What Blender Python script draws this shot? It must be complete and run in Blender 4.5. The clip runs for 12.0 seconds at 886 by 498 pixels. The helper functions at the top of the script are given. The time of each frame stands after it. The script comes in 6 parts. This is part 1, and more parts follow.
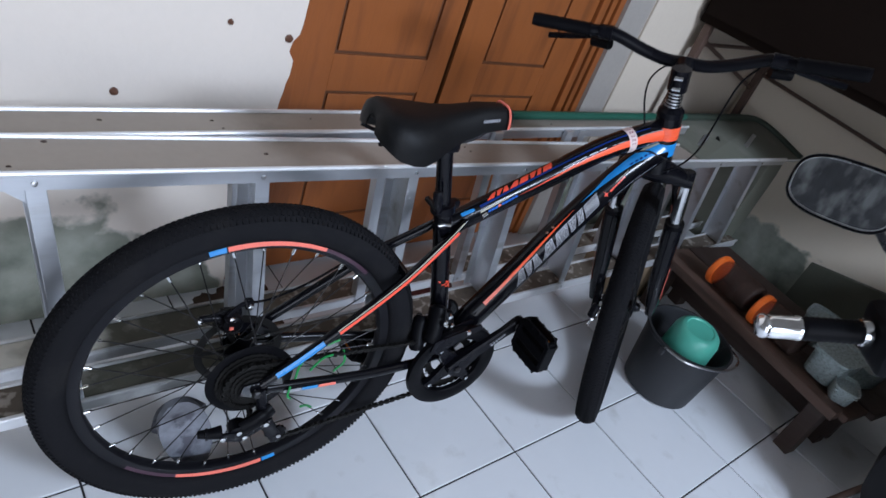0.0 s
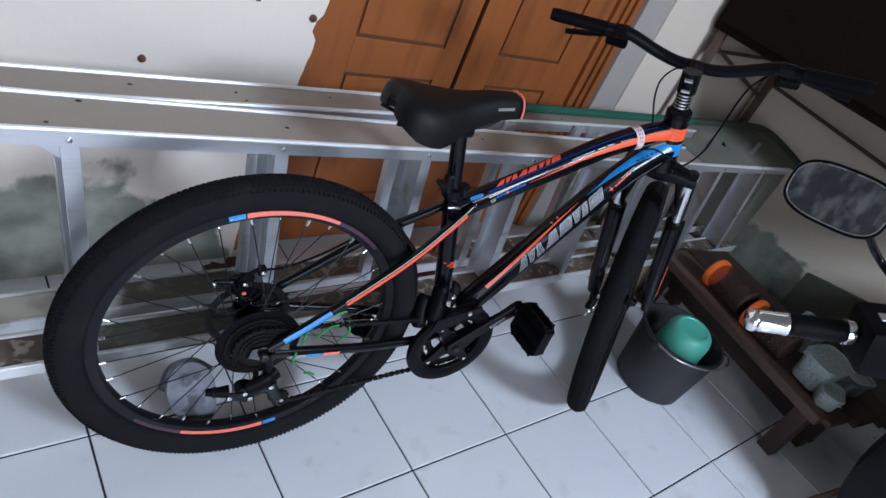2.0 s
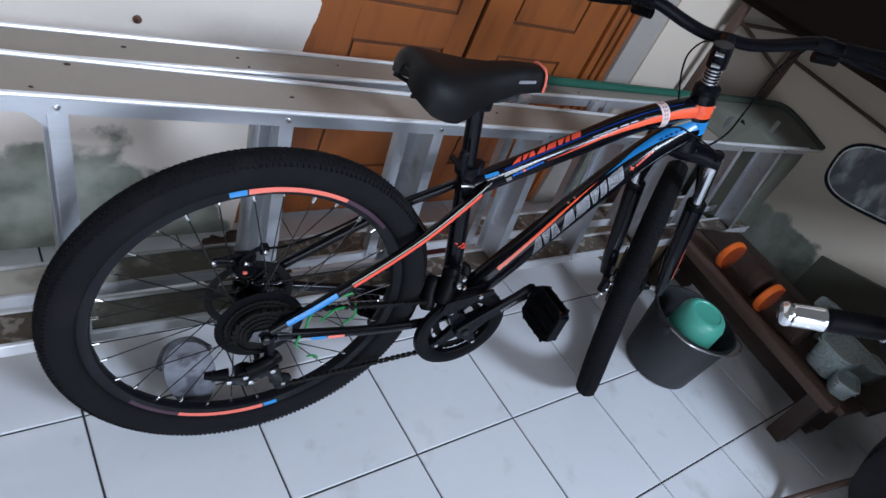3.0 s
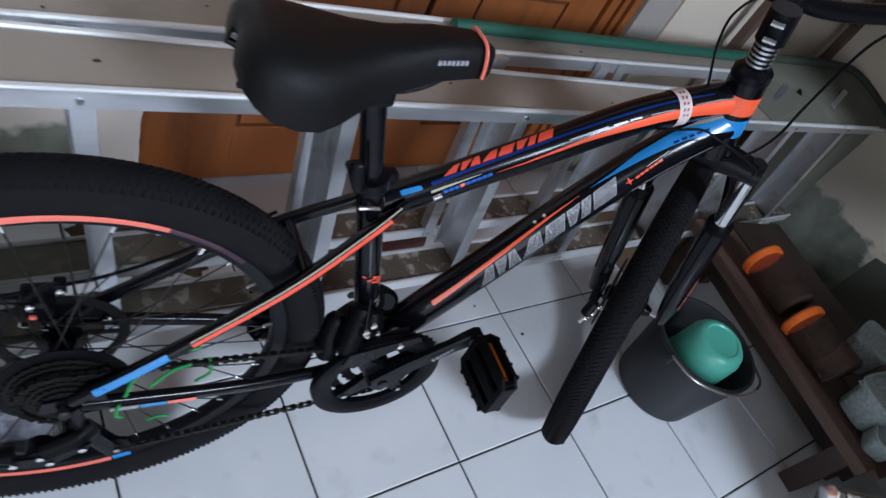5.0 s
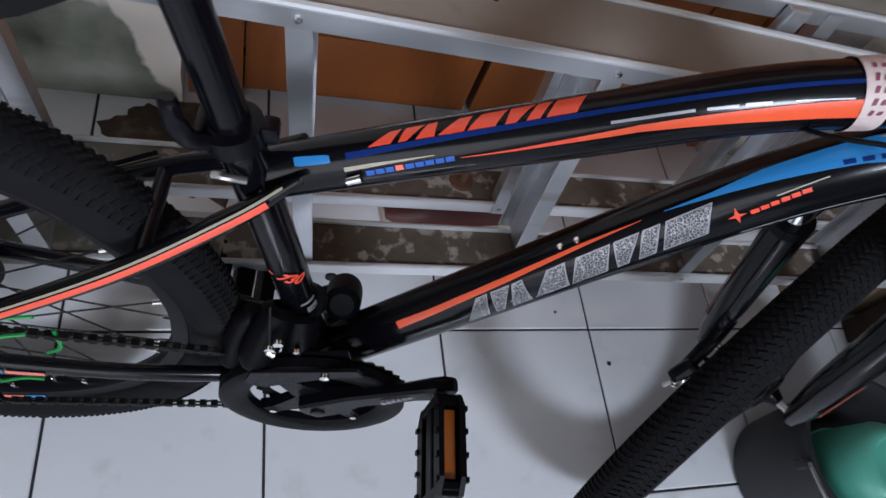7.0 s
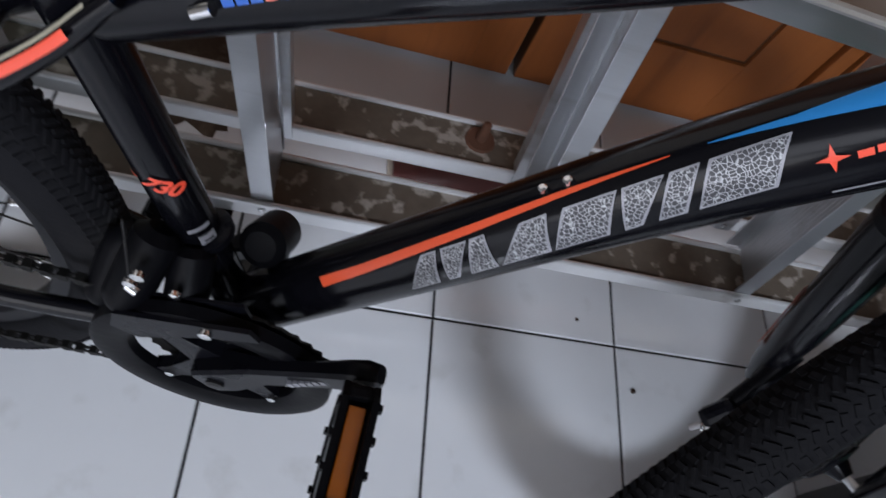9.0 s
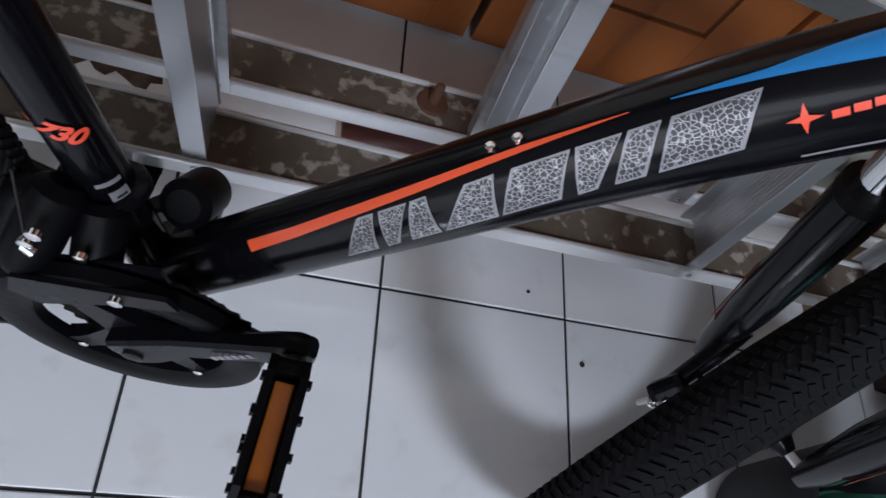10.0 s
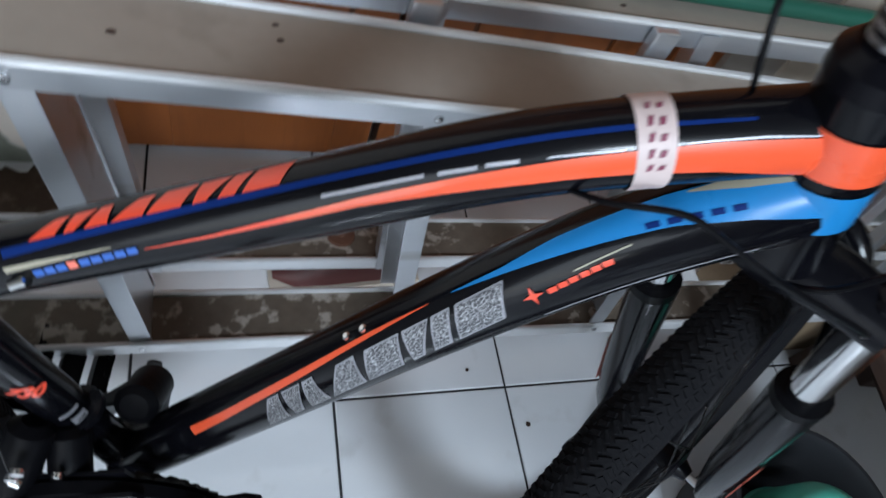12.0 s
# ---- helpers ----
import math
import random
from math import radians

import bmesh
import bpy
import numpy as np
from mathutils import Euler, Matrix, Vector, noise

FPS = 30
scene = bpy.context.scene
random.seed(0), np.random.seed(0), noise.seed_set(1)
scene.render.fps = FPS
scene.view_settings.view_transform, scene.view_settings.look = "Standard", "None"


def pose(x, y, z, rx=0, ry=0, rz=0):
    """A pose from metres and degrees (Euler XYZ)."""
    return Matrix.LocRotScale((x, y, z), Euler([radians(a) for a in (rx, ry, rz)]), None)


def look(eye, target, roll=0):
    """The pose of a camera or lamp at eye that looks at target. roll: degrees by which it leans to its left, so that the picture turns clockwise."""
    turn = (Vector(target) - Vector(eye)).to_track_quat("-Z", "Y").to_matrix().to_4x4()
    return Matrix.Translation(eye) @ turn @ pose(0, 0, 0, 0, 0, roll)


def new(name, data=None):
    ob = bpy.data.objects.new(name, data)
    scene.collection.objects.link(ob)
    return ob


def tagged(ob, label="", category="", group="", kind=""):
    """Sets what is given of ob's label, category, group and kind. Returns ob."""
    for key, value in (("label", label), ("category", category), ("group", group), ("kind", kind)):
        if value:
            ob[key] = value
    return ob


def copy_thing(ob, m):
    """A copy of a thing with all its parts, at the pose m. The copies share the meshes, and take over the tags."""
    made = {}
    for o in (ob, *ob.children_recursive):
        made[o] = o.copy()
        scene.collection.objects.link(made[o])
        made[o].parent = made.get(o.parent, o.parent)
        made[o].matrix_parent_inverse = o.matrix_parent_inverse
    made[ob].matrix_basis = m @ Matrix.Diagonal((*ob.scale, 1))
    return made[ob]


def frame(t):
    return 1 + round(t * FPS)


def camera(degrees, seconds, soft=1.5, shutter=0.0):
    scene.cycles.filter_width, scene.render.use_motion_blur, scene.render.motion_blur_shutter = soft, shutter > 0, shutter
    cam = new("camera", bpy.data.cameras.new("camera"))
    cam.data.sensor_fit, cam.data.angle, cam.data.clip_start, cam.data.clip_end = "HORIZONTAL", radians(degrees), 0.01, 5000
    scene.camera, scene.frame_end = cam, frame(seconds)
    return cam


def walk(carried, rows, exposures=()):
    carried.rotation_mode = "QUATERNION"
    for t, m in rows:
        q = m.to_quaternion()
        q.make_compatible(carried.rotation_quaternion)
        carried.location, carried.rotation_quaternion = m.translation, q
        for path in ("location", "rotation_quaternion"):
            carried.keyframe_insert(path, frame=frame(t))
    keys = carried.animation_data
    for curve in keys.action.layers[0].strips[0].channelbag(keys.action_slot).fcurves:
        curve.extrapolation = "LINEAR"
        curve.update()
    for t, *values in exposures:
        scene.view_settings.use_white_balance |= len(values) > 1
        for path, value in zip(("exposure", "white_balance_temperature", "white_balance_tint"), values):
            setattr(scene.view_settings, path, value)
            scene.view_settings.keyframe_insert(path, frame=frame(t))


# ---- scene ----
cam = camera(69.6, 12.0, shutter=0.5)
PATH = [
    (0, (-1.076, -0.773, 1.202), (0.186, 0.337, 0.117), 21.8),
    (0.5, (-1.106, -0.814, 1.232), (0.165, 0.324, 0.187), 21.6),
    (1, (-1.124, -0.813, 1.215), (0.145, 0.279, 0.122), 24.0),
    (1.5, (-1.117, -0.814, 1.216), (0.123, 0.295, 0.105), 24.6),
    (2, (-1.116, -0.803, 1.205), (0.143, 0.292, 0.102), 25.6),
    (2.5, (-1.119, -0.782, 1.193), (0.134, 0.278, 0.05), 26.7),
    (4.5, (-0.822, -0.589, 1.133), (0.392, 0.372, -0.133), 29.7),
    (5, (-0.719, -0.53, 1.135), (0.432, 0.369, -0.232), 32.6),
    (5.5, (-0.582, -0.479, 1.104), (0.527, 0.344, -0.343), 38.7),
    (6, (-0.441, -0.438, 1.083), (0.373, 0.478, -0.498), 37.2),
    (6.5, (-0.395, -0.412, 1.055), (0.309, 0.475, -0.594), 35.9),
    (8.5, (-0.192, -0.343, 0.903), (0.051, 0.662, -0.809), 15.3),
    (9, (-0.204, -0.349, 0.869), (0.216, 0.576, -0.854), 31.7),
    (9.5, (-0.21, -0.344, 0.858), (0.306, 0.562, -0.849), 37.3),
    (10, (-0.185, -0.336, 0.84), (0.38, 0.515, -0.879), 40.8),
    (10.5, (-0.174, -0.328, 0.846), (0.377, 0.539, -0.87), 38.1),
    (11, (-0.176, -0.321, 0.861), (0.387, 0.569, -0.839), 36.6),
    (11.5, (-0.165, -0.314, 0.916), (0.44, 0.629, -0.741), 35.0),
    (12, (-0.155, -0.326, 1.0), (0.477, 0.66, -0.621), 27.2),
]
walk(cam, [(t, look(eye, target, roll)) for t, eye, target, roll in PATH],
     [(0, 0.02, 6300, 12), (2.5, 0.02, 6300, 12), (5, -0.05, 6450, 11), (6.5, -0.12, 6750, 14), (8.5, -0.15, 6900, 14), (10.5, -0.1, 6900, 14), (11.5, 0.09, 6700, 9), (12, 0.15, 6550, 6)])


# ---------------------------------------------------------------- world and light
world = bpy.data.worlds.new("sky")
scene.world = world
world.use_nodes = True
sky = world.node_tree.nodes.new("ShaderNodeTexSky")
sky.sky_type, sky.sun_disc = "NISHITA", False
sky.sun_elevation, sky.sun_rotation = radians(40), radians(200)
world.node_tree.links.new(sky.outputs[0], world.node_tree.nodes["Background"].inputs[0])
world.node_tree.nodes["Background"].inputs[1].default_value = 0.08


def area_lamp(name, m, sx, sy, watts, colour):
    data = bpy.data.lights.new(name, "AREA")
    data.shape, data.size, data.size_y, data.energy, data.color = "RECTANGLE", sx, sy, watts, colour
    ob = new(name, data)
    ob.matrix_world = m
    return ob


# daylight through an unseen doorway, as fill, and an unseen high window, as key
area_lamp("doorway_daylight", look((-1.85, -3.03, 1.2), (-1.2, 0, 0.8)), 2.2, 2.2, 49, (0.78, 0.86, 1.0))
area_lamp("window_daylight", look((0.22, -3.03, 2.36), (0.4, 0, 0.2)), 0.84, 0.56, 121, (0.71, 0.83, 1.0))


# ---------------------------------------------------------------- materials
def material(name, colour, rough=0.5, metal=0.0, vary=0.15, scale=8.0, fine=90.0, bump=0.1, coat=0.0,
             dirt=None, dirt_scale=5.0, dirt_lo=0.55, dirt_hi=0.7, spec=0.5, stretch=(1, 1, 1)):
    """A surface with broad and fine variation, an optional second colour in blotches, and fine relief."""
    m = bpy.data.materials.new(name)
    m.use_nodes = True
    nt = m.node_tree
    n, l = nt.nodes, nt.links
    b = n["Principled BSDF"]
    tc = n.new("ShaderNodeTexCoord")
    mp = n.new("ShaderNodeMapping")
    mp.inputs["Scale"].default_value = stretch
    l.new(tc.outputs["Object"], mp.inputs[0])
    big, small = n.new("ShaderNodeTexNoise"), n.new("ShaderNodeTexNoise")
    big.inputs["Scale"].default_value, small.inputs["Scale"].default_value = scale, fine
    big.inputs["Detail"].default_value, small.inputs["Detail"].default_value = 5, 3
    l.new(mp.outputs[0], big.inputs["Vector"])
    l.new(mp.outputs[0], small.inputs["Vector"])
    mix = n.new("ShaderNodeMix")
    mix.data_type = "RGBA"
    c = Vector(colour)
    mix.inputs[6].default_value = (*[max(0, v * (1 - vary)) for v in c], 1)
    mix.inputs[7].default_value = (*[min(1, v * (1 + vary)) for v in c], 1)
    add = n.new("ShaderNodeMath")
    add.operation = "MULTIPLY_ADD"
    add.inputs[1].default_value, add.inputs[2].default_value = 0.45, 0.0
    l.new(small.outputs[0], add.inputs[0])
    add2 = n.new("ShaderNodeMath")
    add2.operation = "MULTIPLY_ADD"
    add2.inputs[1].default_value = 0.55
    l.new(big.outputs[0], add2.inputs[0])
    l.new(add.outputs[0], add2.inputs[2])
    l.new(add2.outputs[0], mix.inputs[0])
    out = mix.outputs[2]
    if dirt:
        dn = n.new("ShaderNodeTexNoise")
        dn.inputs["Scale"].default_value, dn.inputs["Detail"].default_value = dirt_scale, 8
        l.new(mp.outputs[0], dn.inputs["Vector"])
        mr = n.new("ShaderNodeMapRange")
        mr.inputs[1].default_value, mr.inputs[2].default_value = dirt_lo, dirt_hi
        l.new(dn.outputs[0], mr.inputs[0])
        dm = n.new("ShaderNodeMix")
        dm.data_type = "RGBA"
        l.new(mr.outputs[0], dm.inputs[0])
        l.new(out, dm.inputs[6])
        dm.inputs[7].default_value = (*dirt, 1)
        out = dm.outputs[2]
    l.new(out, b.inputs["Base Color"])
    rr = n.new("ShaderNodeMapRange")
    rr.inputs[3].default_value, rr.inputs[4].default_value = max(0.02, rough - 0.08), min(1, rough + 0.08)
    l.new(big.outputs[0], rr.inputs[0])
    l.new(rr.outputs[0], b.inputs["Roughness"])
    b.inputs["Metallic"].default_value = metal
    b.inputs["Coat Weight"].default_value = coat
    b.inputs["Coat Roughness"].default_value = 0.06
    b.inputs["Specular IOR Level"].default_value = spec
    if bump:
        bp = n.new("ShaderNodeBump")
        bp.inputs["Strength"].default_value, bp.inputs["Distance"].default_value = bump, 0.002
        l.new(small.outputs[0], bp.inputs["Height"])
        l.new(bp.outputs[0], b.inputs["Normal"])
    return m


def clear_plastic(name, tint, body, rough=0.15, cloud=0.12):
    """Thin clear plastic: mostly see-through, a little cloudy, with a sharp sheen."""
    m = bpy.data.materials.new(name)
    m.use_nodes = True
    n, l = m.node_tree.nodes, m.node_tree.links
    b = n["Principled BSDF"]
    b.inputs["Base Color"].default_value = (*body, 1)
    b.inputs["Roughness"].default_value = rough
    thin, mix, noise, ramp = n.new("ShaderNodeBsdfTransparent"), n.new("ShaderNodeMixShader"), n.new("ShaderNodeTexNoise"), n.new("ShaderNodeMapRange")
    thin.inputs[0].default_value = (*tint, 1)
    noise.inputs["Scale"].default_value = 14
    ramp.inputs[3].default_value, ramp.inputs[4].default_value = cloud * 0.4, cloud * 1.6
    l.new(noise.outputs[0], ramp.inputs[0])
    l.new(ramp.outputs[0], mix.inputs[0])
    l.new(thin.outputs[0], mix.inputs[1])
    l.new(b.outputs[0], mix.inputs[2])
    l.new(mix.outputs[0], n["Material Output"].inputs[0])
    return m


PLASTER = material("cream_wall_paint", (0.72, 0.645, 0.575), 0.75, vary=0.05, scale=2.2, fine=60, bump=0.25)
TILE = material("white_glazed_tile", (0.72, 0.74, 0.77), 0.10, vary=0.04, scale=3.0, fine=30, bump=0.012, spec=0.7,
                dirt=(0.48, 0.48, 0.47), dirt_scale=11, dirt_lo=0.60, dirt_hi=0.9)
def shift_by_object(m):
    n, l = m.node_tree.nodes, m.node_tree.links
    mp = next(x for x in n if x.type == "MAPPING")
    info, mul = n.new("ShaderNodeObjectInfo"), n.new("ShaderNodeVectorMath")
    mul.operation = "SCALE"
    mul.inputs[0].default_value = (37, 53, 11)
    l.new(info.outputs["Random"], mul.inputs["Scale"])
    l.new(mul.outputs[0], mp.inputs["Location"])


shift_by_object(TILE)
GROUT = material("black_joint", (0.025, 0.025, 0.028), 0.9, vary=0.4, scale=30, bump=0.3)
CEMENT = material("bare_cement", (0.33, 0.30, 0.27), 0.85, vary=0.15, scale=5, bump=0.3)
# ceiling and walls out of view, kept dark to hold down bounced light
CEILING = material("dark_unseen_ceiling", (0.20, 0.19, 0.175), 0.9, vary=0.15)
UNSEEN_WALL = material("dark_unseen_wall", (0.24, 0.225, 0.205), 0.9, vary=0.15, scale=3, bump=0.3)
DOOR_WOOD = material("orange_brown_door", (0.28, 0.084, 0.021), 0.42, vary=0.22, scale=3, fine=45, bump=0.08,
                     stretch=(6, 6, 0.7), dirt=(0.145, 0.043, 0.012), dirt_scale=3, dirt_lo=0.5, dirt_hi=0.75)
DOOR_GROOVE = material("door_groove", (0.10, 0.035, 0.012), 0.6, vary=0.2)
ALU = material("brushed_aluminium", (0.62, 0.64, 0.67), 0.33, metal=0.85, vary=0.10, scale=5, fine=140, bump=0.05,
               stretch=(0.3, 4, 4), dirt=(0.38, 0.37, 0.35), dirt_scale=6, dirt_lo=0.58, dirt_hi=0.8)
# edge colour raised above the rail's own, so that it reads as a glint
ALU_LIP = material("glint_aluminium_edge", (0.86, 0.87, 0.89), 0.32, metal=0.55, vary=0.06, scale=6, bump=0.02,
                   dirt=(0.45, 0.43, 0.40), dirt_scale=9, dirt_lo=0.62, dirt_hi=0.75)
ALU_DUSTY = material("dusty_aluminium", (0.31, 0.268, 0.228), 0.55, metal=0.1, vary=0.14, scale=5, fine=70, bump=0.15,
                     dirt=(0.22, 0.19, 0.16), dirt_scale=10, dirt_lo=0.6, dirt_hi=0.75)
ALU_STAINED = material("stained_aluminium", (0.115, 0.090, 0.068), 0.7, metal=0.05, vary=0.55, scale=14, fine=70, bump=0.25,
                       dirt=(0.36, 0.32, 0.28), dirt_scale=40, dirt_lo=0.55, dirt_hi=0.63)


def tint_towards(m, x0, x1, colour, most=0.9):
    """A second colour that takes over from x1 towards x0, along an uneven front, and thins out well past x0."""
    n, l = m.node_tree.nodes, m.node_tree.links
    b = n["Principled BSDF"]
    old = b.inputs["Base Color"].links[0].from_socket
    tc, sep, noise = n.new("ShaderNodeTexCoord"), n.new("ShaderNodeSeparateXYZ"), n.new("ShaderNodeTexNoise")
    l.new(tc.outputs["Object"], sep.inputs[0])
    l.new(tc.outputs["Object"], noise.inputs["Vector"])
    noise.inputs["Scale"].default_value, noise.inputs["Detail"].default_value = 6, 8
    add, ramp, mix = n.new("ShaderNodeMath"), n.new("ShaderNodeMapRange"), n.new("ShaderNodeMix")
    add.operation = "MULTIPLY_ADD"
    add.inputs[1].default_value = 0.6
    l.new(noise.outputs[0], add.inputs[0])
    l.new(sep.outputs[0], add.inputs[2])
    ramp.inputs[1].default_value, ramp.inputs[2].default_value = x1 + 0.3, x0 + 0.3
    ramp.inputs[3].default_value, ramp.inputs[4].default_value = 0.0, most
    l.new(add.outputs[0], ramp.inputs[0])
    far, both = n.new("ShaderNodeMapRange"), n.new("ShaderNodeMath")
    far.inputs[1].default_value, far.inputs[2].default_value = x0 - 0.12, x0 + 0.08
    l.new(add.outputs[0], far.inputs[0])
    both.operation = "MULTIPLY"
    l.new(ramp.outputs[0], both.inputs[0])
    l.new(far.outputs[0], both.inputs[1])
    mix.data_type = "RGBA"
    l.new(both.outputs[0], mix.inputs[0])
    l.new(old, mix.inputs[6])
    mix.inputs[7].default_value = (*colour, 1)
    l.new(mix.outputs[2], b.inputs["Base Color"])


# dark olive behind the rear wheel: mould, and shade put into the colour
tint_towards(ALU_STAINED, -0.62, -0.22, (0.030, 0.033, 0.022))
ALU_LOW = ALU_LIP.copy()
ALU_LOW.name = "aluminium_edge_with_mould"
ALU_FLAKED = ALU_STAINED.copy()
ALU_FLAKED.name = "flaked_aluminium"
tint_towards(ALU_FLAKED, -0.92, -0.80, (0.52, 0.51, 0.45))
# rail edges darkened over the same stretch, for mould and for shade
tint_towards(ALU_LOW, -0.58, -0.22, (0.060, 0.064, 0.052), 0.75)
CAP_PLASTIC = material("grey_green_plastic", (0.15, 0.155, 0.125), 0.6, vary=0.15, dirt=(0.2, 0.2, 0.17), dirt_scale=8)
CAP_RIM = material("dark_green_plastic", (0.030, 0.042, 0.030), 0.6, vary=0.25)
FRAME_BLACK = material("gloss_black_paint", (0.003, 0.003, 0.0045), 0.2, vary=0.3, coat=0.12, spec=0.18, bump=0.0)
ORANGE = material("orange_decal", (0.86, 0.105, 0.038), 0.3, vary=0.05, coat=0.5, bump=0.0)
CORAL = material("coral_decal", (0.80, 0.17, 0.12), 0.4, vary=0.08, coat=0.2, bump=0.0)
RED_DECAL = material("orange_red_decal", (0.82, 0.075, 0.035), 0.35, vary=0.08, coat=0.3, bump=0.0)
SMALL_BLUE = material("deep_blue_decal", (0.010, 0.095, 0.42), 0.3, vary=0.08, coat=0.2, bump=0.0)
BLUE = material("blue_decal", (0.016, 0.21, 0.52), 0.28, vary=0.08, coat=0.3, bump=0.0)
NAVY = material("navy_decal", (0.004, 0.022, 0.13), 0.4, vary=0.08, coat=0.0, spec=0.12, bump=0.0)
SILVER_DECAL = material("pale_silver_decal", (0.30, 0.30, 0.33), 0.35, metal=0.3, vary=0.1, bump=0.0)
RUBBER = material("tyre_rubber", (0.010, 0.010, 0.0115), 0.75, vary=0.3, scale=12, fine=160, bump=0.3, spec=0.05,
                  dirt=(0.020, 0.019, 0.019), dirt_scale=10, dirt_lo=0.55, dirt_hi=0.8)
RIM_BLACK = material("black_rim", (0.004, 0.004, 0.006), 0.4, vary=0.2, bump=0.02, spec=0.18)
BLACK_PLASTIC = material("black_plastic", (0.003, 0.003, 0.004), 0.42, vary=0.25, fine=120, bump=0.12, spec=0.07)
BLACK_METAL = material("black_metal", (0.004, 0.004, 0.006), 0.28, metal=0.05, spec=0.12, vary=0.2, bump=0.03)
SADDLE_SKIN = material("black_saddle_cover", (0.005, 0.005, 0.0055), 0.5, vary=0.2, fine=220, bump=0.2, spec=0.14)
CHROME = material("chrome", (0.78, 0.79, 0.80), 0.12, metal=1.0, vary=0.05, bump=0.0)
STEEL = material("bright_steel", (0.55, 0.55, 0.56), 0.28, metal=1.0, vary=0.1, bump=0.02)
DARK_STEEL = material("oily_steel", (0.020, 0.019, 0.020), 0.45, metal=0.6, vary=0.3, bump=0.05)
OILY_BLACK = material("oily_chain_steel", (0.009, 0.0085, 0.008), 0.55, metal=0.2, vary=0.4, scale=60, fine=300, bump=0.05, spec=0.2)
GREEN_TIE = material("green_cable_tie", (0.012, 0.25, 0.06), 0.4, vary=0.1, bump=0.0)
AMBER = material("amber_reflector", (0.34, 0.088, 0.007), 0.25, vary=0.15, bump=0.2)
PALE_DECAL = material("pale_cream_decal", (0.36, 0.33, 0.25), 0.4, vary=0.1, bump=0.0)
MAROON_PRINT = material("maroon_print", (0.22, 0.05, 0.09), 0.6, vary=0.1, bump=0.0)
TAPE = material("printed_white_tape", (0.62, 0.50, 0.48), 0.5, vary=0.1, fine=60, bump=0.05)
BUCKET = material("black_bucket_rubber", (0.017, 0.018, 0.021), 0.55, vary=0.25, bump=0.15,
                  dirt=(0.060, 0.060, 0.066), dirt_scale=6, dirt_lo=0.55, dirt_hi=0.85)
MINT = material("mint_green_plastic", (0.085, 0.42, 0.32), 0.35, vary=0.08, bump=0.02)
HOSE = material("green_hose", (0.012, 0.085, 0.056), 0.5, vary=0.15, bump=0.02)
DARK_WOOD = material("dark_stained_wood", (0.034, 0.018, 0.013), 0.7, vary=0.35, scale=4, fine=50, bump=0.2,
                     stretch=(5, 0.6, 5), dirt=(0.055, 0.038, 0.03), dirt_scale=5, dirt_lo=0.5, dirt_hi=0.75)
CABINET_WOOD = material("near_black_wood", (0.010, 0.0065, 0.005), 0.8, vary=0.35, scale=4, fine=50, bump=0.2, spec=0.05, stretch=(5, 0.6, 5))
PLANK_WOOD = material("worn_brown_plank", (0.085, 0.048, 0.034), 0.7, vary=0.3, scale=4, fine=50, bump=0.2, stretch=(5, 0.6, 5),
                      dirt=(0.045, 0.025, 0.018), dirt_scale=5, dirt_lo=0.5, dirt_hi=0.7)
RUST_PAINT = material("brown_painted_steel", (0.085, 0.050, 0.038), 0.55, vary=0.3, scale=10, bump=0.1)
ORANGE_LID = material("orange_plastic_lid", (0.80, 0.15, 0.02), 0.4, vary=0.1, bump=0.03)
JAR = clear_plastic("clear_jar", (0.80, 0.72, 0.68), (0.25, 0.20, 0.18), 0.12, 0.09)
TUB = clear_plastic("cloudy_plastic", (0.80, 0.86, 0.86), (0.50, 0.56, 0.56), 0.3, 0.42)
CONTENTS = material("dark_contents", (0.035, 0.016, 0.010), 0.8, vary=0.4, scale=25)
BIKE_BODY = material("black_fairing", (0.004, 0.0035, 0.005), 0.4, vary=0.2, spec=0.25, bump=0.0)
# reflected room put into the colour as dark base and pale blotches, with dust
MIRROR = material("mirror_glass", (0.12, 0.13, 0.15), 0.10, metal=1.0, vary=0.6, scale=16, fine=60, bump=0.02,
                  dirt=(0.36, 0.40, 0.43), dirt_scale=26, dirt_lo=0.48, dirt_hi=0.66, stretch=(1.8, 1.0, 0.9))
SHOE_RED = material("dark_red_leather", (0.075, 0.014, 0.012), 0.5, vary=0.25)
SHOE_SOLE = material("cream_sole", (0.55, 0.48, 0.40), 0.7)
GREY_RUBBER = material("grey_slipper_rubber", (0.20, 0.21, 0.24), 0.7, vary=0.5, scale=30, dirt=(0.09, 0.09, 0.11), dirt_scale=25, dirt_lo=0.5, dirt_hi=0.6)
RUST = material("rusty_bolt", (0.11, 0.045, 0.025), 0.8, vary=0.3, fine=150, bump=0.4)
OLIVE = material("olive_board", (0.075, 0.08, 0.06), 0.75, vary=0.25, scale=5)
LIGHT_BLOCK = material("timber_block", (0.25, 0.18, 0.11), 0.8, vary=0.2)


